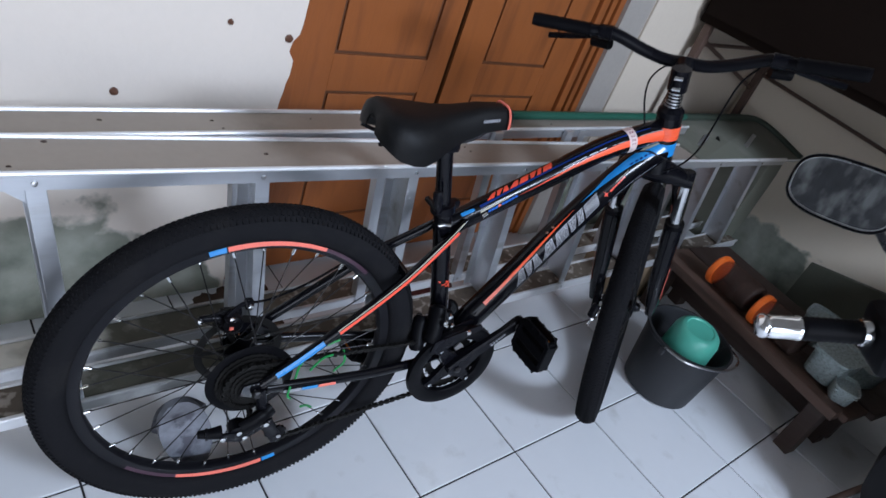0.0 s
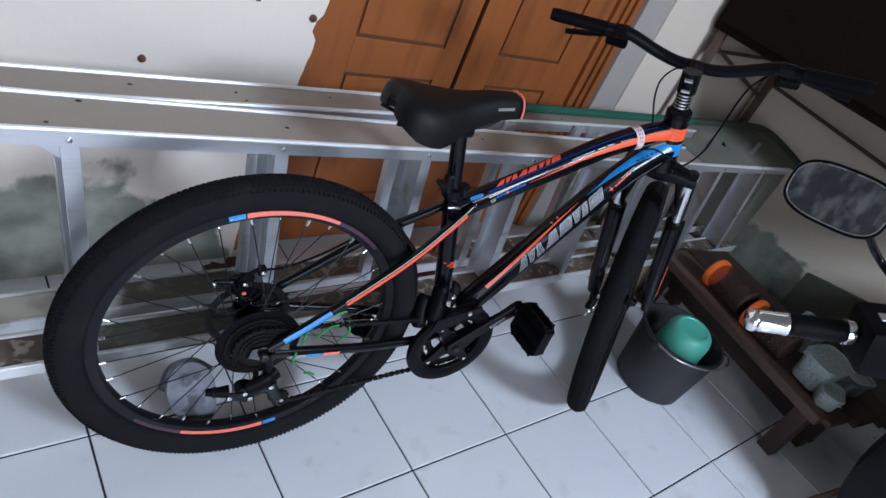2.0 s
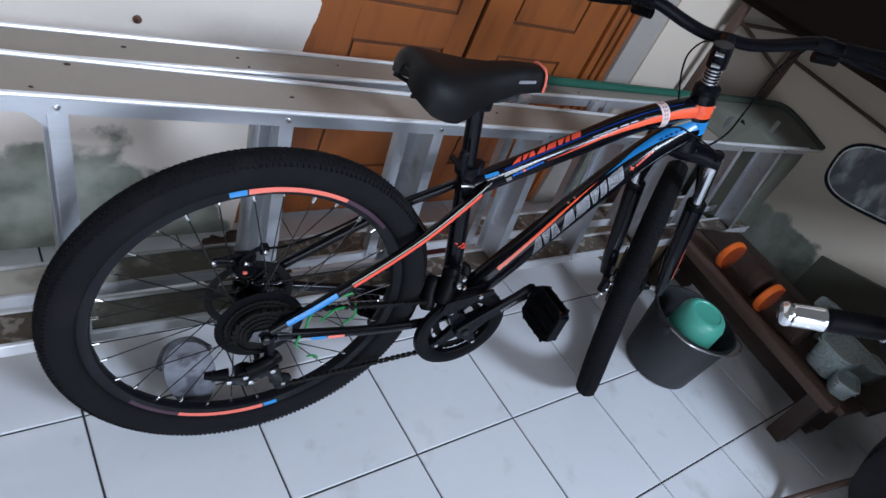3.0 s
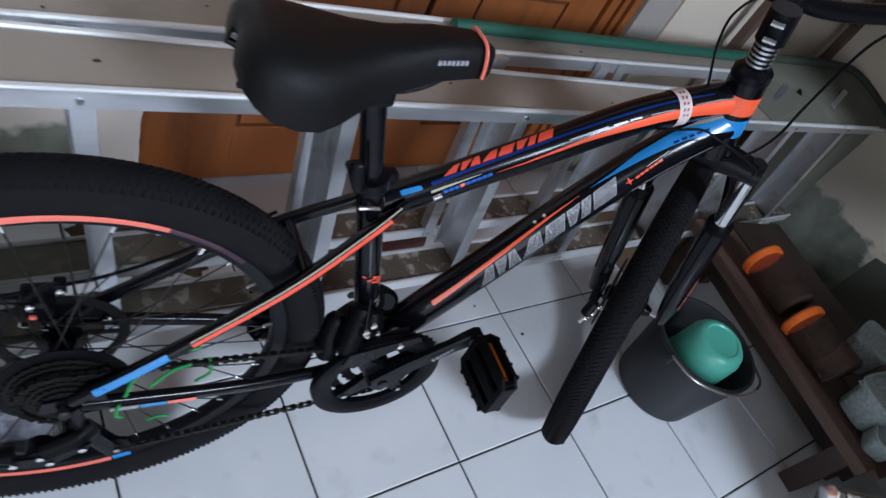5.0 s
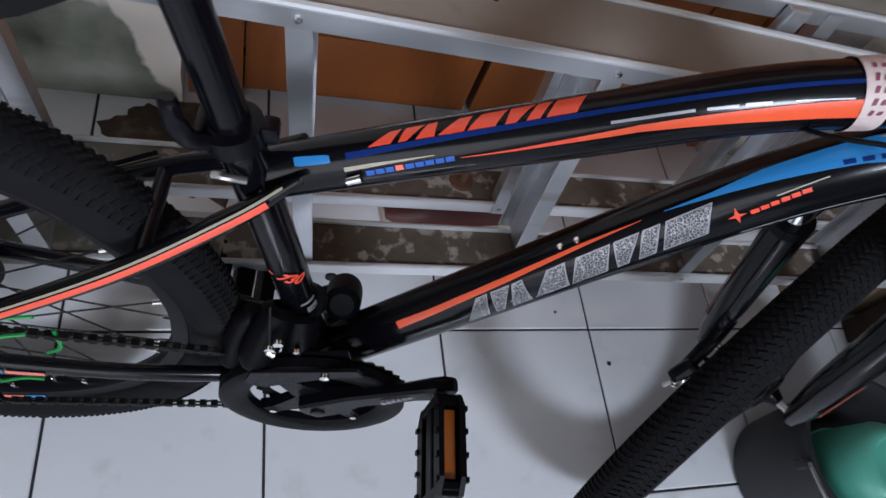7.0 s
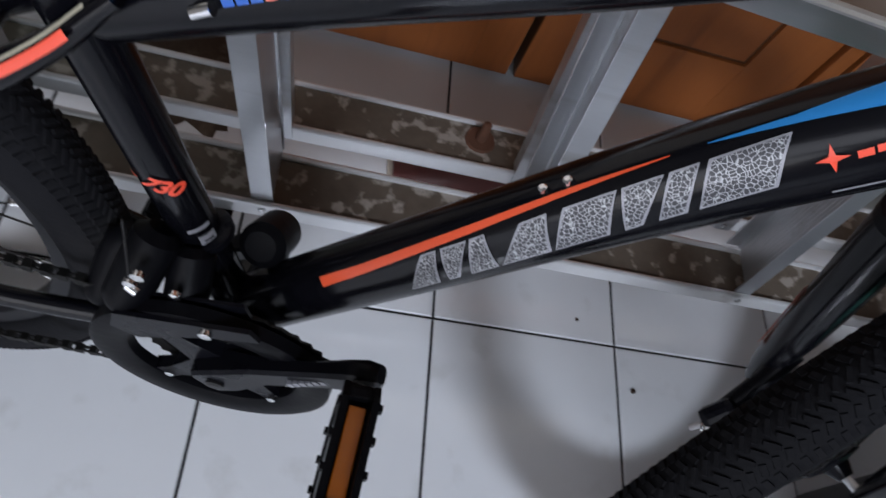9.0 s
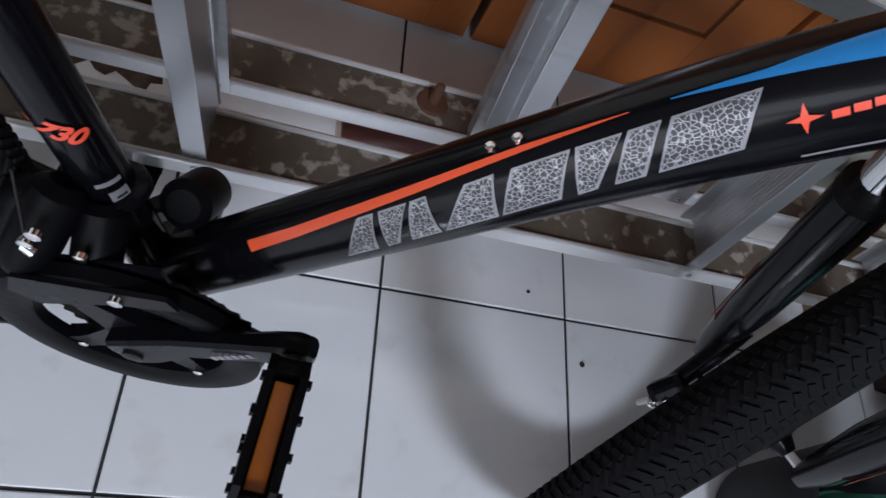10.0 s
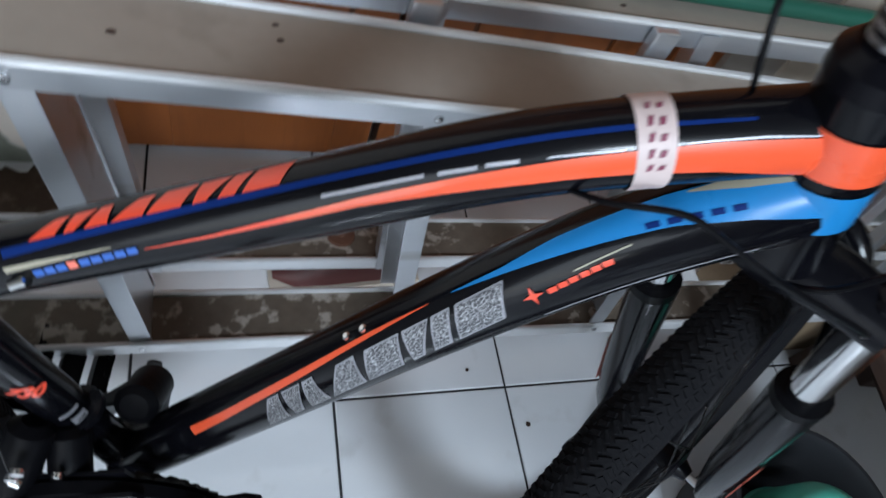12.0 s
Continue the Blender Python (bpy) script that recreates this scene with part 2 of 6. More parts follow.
def stained_wall(name, top, paint=None, clear_from=None):
    """Cream paint with grey-green damp mould on the lower wall, up to an uneven line."""
    m = (paint or PLASTER).copy()
    m.name = name
    n, l = m.node_tree.nodes, m.node_tree.links
    b = n["Principled BSDF"]
    old = b.inputs["Base Color"].links[0].from_socket
    tc = n.new("ShaderNodeTexCoord")
    sep = n.new("ShaderNodeSeparateXYZ")
    l.new(tc.outputs["Object"], sep.inputs[0])
    edge = n.new("ShaderNodeTexNoise")
    edge.inputs["Scale"].default_value, edge.inputs["Detail"].default_value = 7.5, 10
    l.new(tc.outputs["Object"], edge.inputs["Vector"])
    h = n.new("ShaderNodeMath")
    h.operation = "MULTIPLY_ADD"
    h.inputs[1].default_value = 0.32
    l.new(edge.outputs[0], h.inputs[0])
    l.new(sep.outputs[2], h.inputs[2])
    if clear_from is not None:
        side, lift = n.new("ShaderNodeMapRange"), n.new("ShaderNodeMath")
        side.inputs[1].default_value, side.inputs[2].default_value = clear_from - 0.05, clear_from + 0.05
        side.inputs[3].default_value, side.inputs[4].default_value = 0.0, 0.30
        l.new(sep.outputs[0], side.inputs[0])
        lift.operation = "ADD"
        l.new(h.outputs[0], lift.inputs[0])
        l.new(side.outputs[0], lift.inputs[1])
        h = lift
    band = n.new("ShaderNodeMapRange")
    band.inputs[1].default_value, band.inputs[2].default_value = top + 0.16 + 0.014, top + 0.16 - 0.014
    l.new(h.outputs[0], band.inputs[0])
    blot = n.new("ShaderNodeTexNoise")
    blot.inputs["Scale"].default_value, blot.inputs["Detail"].default_value = 6.5, 11
    l.new(tc.outputs["Object"], blot.inputs["Vector"])
    ramp = n.new("ShaderNodeValToRGB")
    ramp.color_ramp.elements[0].position, ramp.color_ramp.elements[0].color = 0.33, (0.075, 0.082, 0.064, 1)
    ramp.color_ramp.elements[1].position, ramp.color_ramp.elements[1].color = 0.70, (0.36, 0.36, 0.31, 1)
    e = ramp.color_ramp.elements.new(0.5)
    e.color = (0.21, 0.222, 0.18, 1)
    l.new(blot.outputs[0], ramp.inputs[0])
    mix = n.new("ShaderNodeMix")
    mix.data_type = "RGBA"
    l.new(band.outputs[0], mix.inputs[0])
    l.new(old, mix.inputs[6])
    l.new(ramp.outputs[0], mix.inputs[7])
    l.new(mix.outputs[2], b.inputs["Base Color"])
    return m


WALL_STAINED = stained_wall("mouldy_wall_paint", 0.262, clear_from=-0.505)
WARM_PAINT = material("warm_cream_paint", (0.72, 0.63, 0.51), 0.75, vary=0.05, scale=2.2, fine=60, bump=0.25)
CORNER_PAINT = material("darker_cream_paint", (0.60, 0.52, 0.43), 0.75, vary=0.08, scale=2.2, fine=60, bump=0.25)
CORNER_STAINED = stained_wall("mouldy_corner_paint", 0.262, CORNER_PAINT)
SIDE_STAINED = stained_wall("mouldy_side_wall_paint", 0.215, WARM_PAINT)


def lattice_decal():
    """Silver foil with a fine starry lattice, as on the slanted blocks of the down tube."""
    m = bpy.data.materials.new("lattice_foil")
    m.use_nodes = True
    n, l = m.node_tree.nodes, m.node_tree.links
    b = n["Principled BSDF"]
    tc = n.new("ShaderNodeTexCoord")
    v = n.new("ShaderNodeTexVoronoi")
    v.feature = "DISTANCE_TO_EDGE"
    v.inputs["Scale"].default_value = 380
    l.new(tc.outputs["Object"], v.inputs["Vector"])
    mr = n.new("ShaderNodeMapRange")
    mr.inputs[1].default_value, mr.inputs[2].default_value = 0.025, 0.08
    l.new(v.outputs[0], mr.inputs[0])
    mix = n.new("ShaderNodeMix")
    mix.data_type = "RGBA"
    mix.inputs[6].default_value, mix.inputs[7].default_value = (0.46, 0.47, 0.49, 1), (0.05, 0.05, 0.058, 1)
    l.new(mr.outputs[0], mix.inputs[0])
    l.new(mix.outputs[2], b.inputs["Base Color"])
    b.inputs["Roughness"].default_value, b.inputs["Metallic"].default_value = 0.4, 0.2
    return m


LATTICE = lattice_decal()


# ---------------------------------------------------------------- mesh helpers
def part(name, bm, mat, parent=None, label="", smooth=False, matrix=None):
    """Links a bmesh as one mesh object, under a thing or a part."""
    me = bpy.data.meshes.new(name)
    bmesh.ops.recalc_face_normals(bm, faces=bm.faces)
    bm.to_mesh(me)
    bm.free()
    me.materials.append(mat)
    if smooth:
        me.shade_smooth()
        me.set_sharp_from_angle(angle=radians(38))
    ob = new(name, me)
    ob.parent = parent
    if matrix is not None:
        ob.matrix_basis = matrix
    return tagged(ob, label=label)


def reuse(name, me, parent, matrix):
    """Another object on the same mesh."""
    ob = new(name, me)
    ob.parent = parent
    ob.matrix_basis = matrix
    return ob


def thing(name, label, category, matrix=None, group="", kind=""):
    ob = new(name)
    ob.empty_display_size = 0.05
    if matrix is not None:
        ob.matrix_basis = matrix
    return tagged(ob, label, category, group, kind)


def box_into(bm, x0, x1, y0, y1, z0, z1, bevel=0.0, m=None):
    vs = bmesh.ops.create_cube(bm, size=1)["verts"]
    t = Matrix.Translation(((x0 + x1) / 2, (y0 + y1) / 2, (z0 + z1) / 2)) @ Matrix.Diagonal((x1 - x0, y1 - y0, z1 - z0, 1))
    bmesh.ops.transform(bm, matrix=(m @ t) if m is not None else t, verts=vs)
    if bevel:
        es = list({e for v in vs for e in v.link_edges})
        bmesh.ops.bevel(bm, geom=es, offset=bevel, segments=2, profile=0.6, affect="EDGES")


def box(x0, x1, y0, y1, z0, z1, bevel=0.0, m=None):
    bm = bmesh.new()
    box_into(bm, x0, x1, y0, y1, z0, z1, bevel, m)
    return bm


def frame_at(t, up=Vector((0, 0, 1))):
    t = t.normalized()
    s = t.cross(up)
    if s.length < 1e-4:
        s = t.cross(Vector((0, 1, 0)))
    s.normalize()
    return s, s.cross(t).normalized()


def sweep_into(bm, pts, radii, n=12, up=Vector((0, 0, 1)), flat=1.0, caps=True):
    """A round or oval bar along points. radii: one, or one a point; flat: side radius over upward radius."""
    pts = [Vector(p) for p in pts]
    if not hasattr(radii, "__len__"):
        radii = [radii] * len(pts)
    rings = []
    for i, p in enumerate(pts):
        t = pts[min(i + 1, len(pts) - 1)] - pts[max(i - 1, 0)]
        s, u = frame_at(t, up)
        rings.append([bm.verts.new(p + radii[i] * (math.cos(a) * flat * s + math.sin(a) * u))
                      for a in [2 * math.pi * k / n for k in range(n)]])
    for a, b in zip(rings, rings[1:]):
        for k in range(n):
            bm.faces.new((a[k], a[(k + 1) % n], b[(k + 1) % n], b[k]))
    if caps:
        bm.faces.new(rings[0])
        bm.faces.new(rings[-1])


def sweep(pts, radii, n=12, up=Vector((0, 0, 1)), flat=1.0):
    bm = bmesh.new()
    sweep_into(bm, pts, radii, n, up, flat)
    return bm


def smooth_path(pts, k=6):
    """Catmull-Rom through the points."""
    p = [Vector(q) for q in pts]
    p = [2 * p[0] - p[1]] + p + [2 * p[-1] - p[-2]]
    out = []
    for i in range(1, len(p) - 2):
        for j in range(k):
            t = j / k
            a, b, c, d = p[i - 1], p[i], p[i + 1], p[i + 2]
            out.append(0.5 * (2 * b + (c - a) * t + (2 * a - 5 * b + 4 * c - d) * t * t + (3 * b - a - 3 * c + d) * t ** 3))
    return out + [p[-2]]


def lathe_into(bm, profile, n=40, m=None, closed=False):
    """Turns (radius, height) pairs about z."""
    rings = []
    for r, z in profile:
        ring = []
        for k in range(n):
            a = 2 * math.pi * k / n
            v = Vector((r * math.cos(a), r * math.sin(a), z))
            ring.append(bm.verts.new(m @ v if m is not None else v))
        rings.append(ring)
    pairs = list(zip(rings, rings[1:])) + ([(rings[-1], rings[0])] if closed else [])
    for a, b in pairs:
        for k in range(n):
            bm.faces.new((a[k], a[(k + 1) % n], b[(k + 1) % n], b[k]))
    if not closed:
        for r, ring in ((profile[0][0], rings[0]), (profile[-1][0], rings[-1])):
            if r > 1e-5:
                bm.faces.new(ring)


def lathe(profile, n=40, m=None, closed=False):
    bm = bmesh.new()
    lathe_into(bm, profile, n, m, closed)
    return bm


def prism(outline, y0, y1, m=None):
    """An outline in x and z, given depth along y."""
    bm = bmesh.new()
    a = [bm.verts.new((x, y0, z)) for x, z in outline]
    b = [bm.verts.new((x, y1, z)) for x, z in outline]
    n = len(outline)
    bm.faces.new(a)
    bm.faces.new(b)
    for k in range(n):
        bm.faces.new((a[k], a[(k + 1) % n], b[(k + 1) % n], b[k]))
    if m is not None:
        bmesh.ops.transform(bm, matrix=m, verts=bm.verts)
    return bm


TURN_Y = Matrix.Rotation(radians(90), 4, "X")   # lathe axis z laid along -y


# ---------------------------------------------------------------- the room
def setting(name, bm, mat, label):
    return tagged(part(name, bm, mat), label, "room part", kind="structure")


def ragged_edge():
    """The broken edge of the plaster beside the door, from the floor up: (x, z)."""
    keys = [(0.0, -0.456), (0.23, -0.454), (0.36, -0.432), (0.5, -0.402), (0.6, -0.385), (0.655, -0.380), (0.675, -0.392),
            (0.70, -0.390), (0.715, -0.376), (0.8, -0.368), (0.95, -0.362), (1.3, -0.37), (2.05, -0.36)]
    out, rnd = [], random.Random(4)
    for (z0, x0), (z1, x1) in zip(keys, keys[1:]):
        n = max(1, int((z1 - z0) / 0.018))
        for k in range(n):
            t = k / n
            out.append((x0 + (x1 - x0) * t + rnd.uniform(-0.0022, 0.0022), z0 + (z1 - z0) * t))
    return out + [(-0.36, 2.05)]


edge = ragged_edge()
setting("wall_north_1", prism([(-3.12, 0.0)] + edge + [(-0.36, 2.8), (-3.12, 2.8)], 0.46, 0.60), WALL_STAINED,
        "cream painted plaster wall with grey-green mould low down")
setting("wall_north_2", box(-0.36, 0.84, 0.46, 0.60, 2.05, 2.8), PLASTER, "cream plaster wall over the double door")
setting("wall_north_3", box(0.84, 1.87, 0.452, 0.60, 0, 2.8), CORNER_STAINED, "cream painted plaster wall beside the door")
setting("trim_1", box(0.712, 0.84, 0.46, 0.60, 0, 2.05), CEMENT, "bare grey cement strip beside the door frame")
setting("wall_east", box(1.75, 1.87, -3.12, 0.452, 0, 2.8), SIDE_STAINED, "cream side wall with large dark mould stains")
setting("wall_west", box(-3.12, -3.0, -3.12, 0.46, 0, 2.8), UNSEEN_WALL, "unseen dark grey wall closing the garage, limits bounced light")
bm = box(-0.7, 1.75, -3.12, -3.0, 0, 2.08)
box_into(bm, -0.7, -0.20, -3.12, -3.0, 2.08, 2.66)
box_into(bm, 0.64, 1.75, -3.12, -3.0, 2.08, 2.66)
box_into(bm, -0.7, 1.75, -3.12, -3.0, 2.66, 2.8)
box_into(bm, -3.0, -0.7, -3.12, -3.0, 2.35, 2.8)
setting("wall_south", bm, UNSEEN_WALL, "unseen dark grey wall with openings for the daylight lamps")
setting("ceiling", box(-3.12, 1.87, -3.12, 0.6, 2.8, 2.9), CEILING, "unseen dark ceiling that limits bounced light")
setting("wall_back_of_door", box(-0.6, 0.9, 0.62, 0.66, 0, 2.2), CEMENT, "closing board behind the door")
setting("ground", box(-14, 14, -16, -3.12, -0.12, -0.05), CEMENT, "grey ground outside the garage")

# nails and a chipped hole in the plaster
for x, z, r in ((-0.744, 0.572, 0.008), (-0.533, 0.73, 0.006), (-0.40, 0.705, 0.009)):
    nail = part("wall_nail", lathe([(r, 0), (r, 0.004), (r * 0.45, 0.007), (r * 0.3, 0.012)], 10,
                                   Matrix.Translation((x, 0.46, z)) @ TURN_Y), RUST, smooth=True)
    tagged(nail, "dark rusty nail head in the cream wall", "nail", "nails in the wall")


# ---------------------------------------------------------------- the double door
def door_leaf(name, x0, x1, px0, px1, label):
    leaf = part(name, box(x0, x1, 0.508, 0.545, 0.012, 2.03), DOOR_GROOVE)
    tagged(leaf, label, "door", kind="structure")
    g = 0.0045
    rows = [(0.175, 0.56), (0.665, 1.9)]
    for a, b, nm in ((x0, px0 - g, "stile"), (px1 + g, x1, "stile")):
        part(nm, box(a, b, 0.5, 0.508, 0.012, 2.03, 0.0015), DOOR_WOOD, leaf)
    zs = [0.012] + [z for r in rows for z in r] + [2.03]
    for a, b in ((zs[0], zs[1] - g), (zs[2] + g, zs[3] - g), (zs[4] + g, zs[5])):
        part("rail", box(px0 - g, px1 + g, 0.5, 0.508, a, b, 0.0015), DOOR_WOOD, leaf)
    for a, b in rows:
        part("panel", box(px0 + g, px1 - g, 0.501, 0.508, a + g, b - g, 0.002), DOOR_WOOD, leaf)
    return leaf


door_leaf("door_1", -0.348, 0.102, -0.25, 0.026, "orange-brown panelled wooden door leaf, closed")
door_leaf("door_2", 0.118, 0.62, 0.235, 0.495, "orange-brown panelled wooden door leaf, closed")
frame_bm = box(0.624, 0.655, 0.488, 0.56, 0, 2.05, 0.002)
box_into(frame_bm, 0.661, 0.682, 0.482, 0.56, 0, 2.05, 0.002)
box_into(frame_bm, 0.687, 0.712, 0.474, 0.56, 0, 2.05, 0.002)
box_into(frame_bm, -0.36, 0.712, 0.488, 0.56, 2.03, 2.05)
setting("door_frame", frame_bm, DOOR_WOOD, "orange-brown moulded wooden door frame")
post = box(-0.448, -0.3505, 0.486, 0.56, 0, 2.05, 0.002)
box_into(post, -0.60, -0.4485, 0.602, 0.615, 0, 2.05)
setting("door_post", post, DOOR_WOOD, "orange-brown wooden door post beside the broken plaster edge")


# ---------------------------------------------------------------- the stepladder lying on its side
def z_front(x):
    return 0.622 - 0.042 * x


def z_rear(x):
    return 0.638 - 0.006 * x


LOW_F, LOW_R = 0.203, 0.194


def lean(bm, z0, z1, dx=0.045, dy=0.025):
    """The ladder rests against the wall: its lower edge stands out, and its cross pieces slant a little."""
    for v in bm.verts:
        h = 1 - (v.co.z - z0) / (z1 - z0)
        v.co.x += dx * h
        v.co.y -= dy * h
    return bm


ladder = thing("stepladder", "aluminium stepladder lying on its side along the wall, dusty and stained", "ladder", pose(0, 0, 0))


def channel_rail(name, x0, x1, y0, y1, zf, down, label, stained=None):
    """A C-shaped rail: dusty web, with two bright flanges as sub-parts that turn inward."""
    h, t = 0.024, 0.0028
    s = -1

    def bar(ya, yb, za, zb):
        bm = bmesh.new()
        n = 14
        rings = []
        for k in range(n + 1):
            x = x0 + (x1 - x0) * k / n
            z = zf(x)
            rings.append([bm.verts.new((x, y, z + dz)) for y, dz in ((ya, za), (yb, za), (yb, zb), (ya, zb))])
        for a, b in zip(rings, rings[1:]):
            for k in range(4):
                bm.faces.new((a[k], a[(k + 1) % 4], b[(k + 1) % 4], b[k]))
        bm.faces.new(rings[0])
        bm.faces.new(rings[-1])
        return bm
    web = part(name, bar(y0 + t, y1 - t, 0, s * t), ALU_DUSTY if down else stained, ladder, label)
    for ya, yb in ((y0, y0 + t), (y1 - t, y1)):
        part("flange", bar(ya, yb, 0.001, s * h), ALU if down else ALU_LOW, web, "bright aluminium flange" if down else "aluminium flange, mouldy and coloured darker for shade towards one end")
    # rounded lip along each flange, coloured paler for the glint along it
    for y in (y0 + 0.001, y1 - 0.001):
        zz = 0.002
        part("lip", sweep([(x0, y, zf(x0) + zz), ((x0 + x1) / 2, y, zf((x0 + x1) / 2) + zz), (x1, y, zf(x1) + zz)], 0.0042, 8), ALU_LIP if down else ALU_LOW, web)
    return web


channel_rail("rail", -1.75, 1.50, 0.045, 0.142, z_front, True, "dust-covered upper rail of the front section")
channel_rail("rail", -1.75, 0.90, 0.172, 0.252, z_rear, True, "dust-covered upper rail of the rear section")
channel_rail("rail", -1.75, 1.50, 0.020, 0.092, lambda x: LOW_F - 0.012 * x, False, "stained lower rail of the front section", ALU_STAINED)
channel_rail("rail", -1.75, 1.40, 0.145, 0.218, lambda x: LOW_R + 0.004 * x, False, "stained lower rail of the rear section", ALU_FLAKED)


def tread(x):
    """A ribbed step between the two front rails, standing on edge, with a lip along both long sides."""
    zu, zl = z_front(x) - 0.003, LOW_F - 0.012 * x + 0.002
    y0, y1 = 0.052, 0.126
    bm = box(x, x + 0.003, y0, y1, zl, zu)
    for k in range(11):
        y = y0 + 0.010 + k * (y1 - y0 - 0.02) / 10
        box_into(bm, x - 0.0009, x, y - 0.0017, y + 0.0017, zl, zu)
    ob = part("tread", lean(bm, zl, zu), ALU, ladder)
    part("edge", lean(box(x - 0.020, x + 0.005, y0 - 0.002, y0 + 0.001, zl, zu, 0.0008), zl, zu), ALU, ob)
    part("edge", lean(box(x - 0.020, x + 0.005, y1 - 0.001, y1 + 0.002, zl, zu, 0.0008), zl, zu), ALU, ob)
    for xr, y, z in ((x - 0.007, 0.045, zu - 0.010), (x + 0.038, 0.020, zl - 0.012)):
        part("rivet", lathe([(0.0042, 0), (0.004, 0.002), (0.002, 0.003)], 12, Matrix.Translation((xr, y, z)) @ TURN_Y), STEEL, ob, smooth=True)


for k in range(8):
    tread(-0.940 + 0.3215 * k)
part("gusset", prism([(-0.955, 0.657), (-1.010, 0.660), (-0.955, 0.612)], 0.052, 0.055), ALU, ladder)
# specks of dirt along the dusty rails
rnd = random.Random(11)
for k in range(18):
    front = k % 2
    x, r = rnd.uniform(-1.0, 0.9), rnd.uniform(0.0012, 0.0030)
    y = rnd.uniform(0.062, 0.132) if front else rnd.uniform(0.19, 0.235)
    z = (z_front(x) if front else z_rear(x)) + 0.0002
    part("dirt_speck", lathe([(0.0, 0.0), (r, 0.0), (r * 0.7, 0.0012), (0.0, 0.0016)], 7, Matrix.Translation((x, y, z)) @ Matrix.Diagonal((1.6, 1, 1, 1))), CONTENTS, ladder)


def rear_brace(x):
    """A slim channel between the rear rails."""
    zu, zl = (z_rear(x) - 0.003 if x < 0.9 else 0.56), LOW_R + 0.002
    bm = box(x, x + 0.026, 0.168, 0.171, zl - 0.02, zu)
    box_into(bm, x, x + 0.0025, 0.171, 0.190, zl, zu)
    box_into(bm, x + 0.0235, x + 0.026, 0.171, 0.190, zl, zu)
    ob = part("brace", lean(bm, zl, zu, 0.036, 0.027), ALU, ladder, "slim rear brace")
    part("rivet", lathe([(0.0042, 0), (0.004, 0.002), (0.002, 0.003)], 12, Matrix.Translation((x + 0.049, 0.1405, zl - 0.010)) @ TURN_Y), STEEL, ob, smooth=True)


for x in (-1.272, -0.950, -0.628, -0.307, 0.015, 0.336, 0.658, 0.980):
    rear_brace(x)
for x in (0.004, 0.27):
    part("spreader_tab", box(x, x + 0.030, 0.156, 0.170, z_rear(x) - 0.052, z_rear(x) + 0.002, 0.003), ALU, ladder)
part("rusty_bolt", lathe([(0.022, 0), (0.02, 0.004), (0.008, 0.005), (0.006, 0.035), (0.002, 0.037)], 14, Matrix.Translation((0.002, 0.190, LOW_R))), RUST,
     ladder, "rusty bolt with a round rust stain", smooth=True)
# moulded top cap: end block, tilted plate with slots, dark rounded rim
cap = part("top_cap", prism([(1.42, 0.13), (1.52, 0.14), (1.56, 0.22), (1.56, 0.47), (1.545, 0.530), (1.42, 0.530)], 0.060, 0.255), CAP_PLASTIC, ladder,
           "moulded grey-green plastic top cap")
bm = bmesh.new()
corners = ((0.84, 0.046, 0.590), (1.640, 0.046, 0.550), (1.655, 0.275, 0.596), (0.84, 0.275, 0.602))
upper = [bm.verts.new(c) for c in corners]
lower = [bm.verts.new((x, y, z - 0.009)) for x, y, z in corners]
bm.faces.new(upper)
bm.faces.new(lower)
for k in range(4):
    bm.faces.new((upper[k], upper[(k + 1) % 4], lower[(k + 1) % 4], lower[k]))
plate = part("cap_plate", bm, CAP_PLASTIC, ladder, "dusty grey-green plate with slots")
part("rim", sweep(smooth_path([(0.90, 0.284, 0.608), (1.20, 0.286, 0.607), (1.50, 0.284, 0.605), (1.622, 0.262, 0.600), (1.655, 0.19, 0.584), (1.650, 0.05, 0.554)], 5), 0.013, 10), CAP_RIM, plate, "dark green rounded rim", smooth=True)
part("front_lip", sweep([(0.84, 0.045, 0.588), (1.640, 0.045, 0.548)], 0.0042, 8), ALU_LIP, plate, smooth=True)
for x, y, z, tilt, turn, half in ((1.003, 0.150, 0.5908, 5, 22, 0.072), (1.345, 0.144, 0.5832, 10, 20, 0.090)):
    part("slot", box(-half, half, -0.008, 0.008, -0.010, 0.005, 0.001, pose(x, y, z, tilt, 0, 0) @ pose(0, 0, 0, 0, 0, turn)), ALU, plate)
part("hole", box(-0.022, 0.022, -0.012, 0.012, -0.010, 0.0045, 0, pose(1.123, 0.155, 0.5892, 6, 0, 22)), BLACK_PLASTIC, plate)

block = part("timber_block", box(-1.62, -1.40, 0.03, 0.22, 0, LOW_R - 0.034, 0.004), LIGHT_BLOCK)
tagged(block, "short timber block propping the ladder off the floor", "block")
copy_thing(block, pose(2.42, 0.0, 0.0))

# green hose pipe lying on the ladder
hose = part("garden_hose", sweep(smooth_path([(-0.055, 0.222, 0.6525), (0.1, 0.222, 0.651), (0.35, 0.221, 0.649), (0.7, 0.219, 0.647), (0.93, 0.217, 0.646)]), 0.0115, 12),
            HOSE, smooth=True)
tagged(hose, "straight dark green hose pipe resting on the ladder rail", "hose")

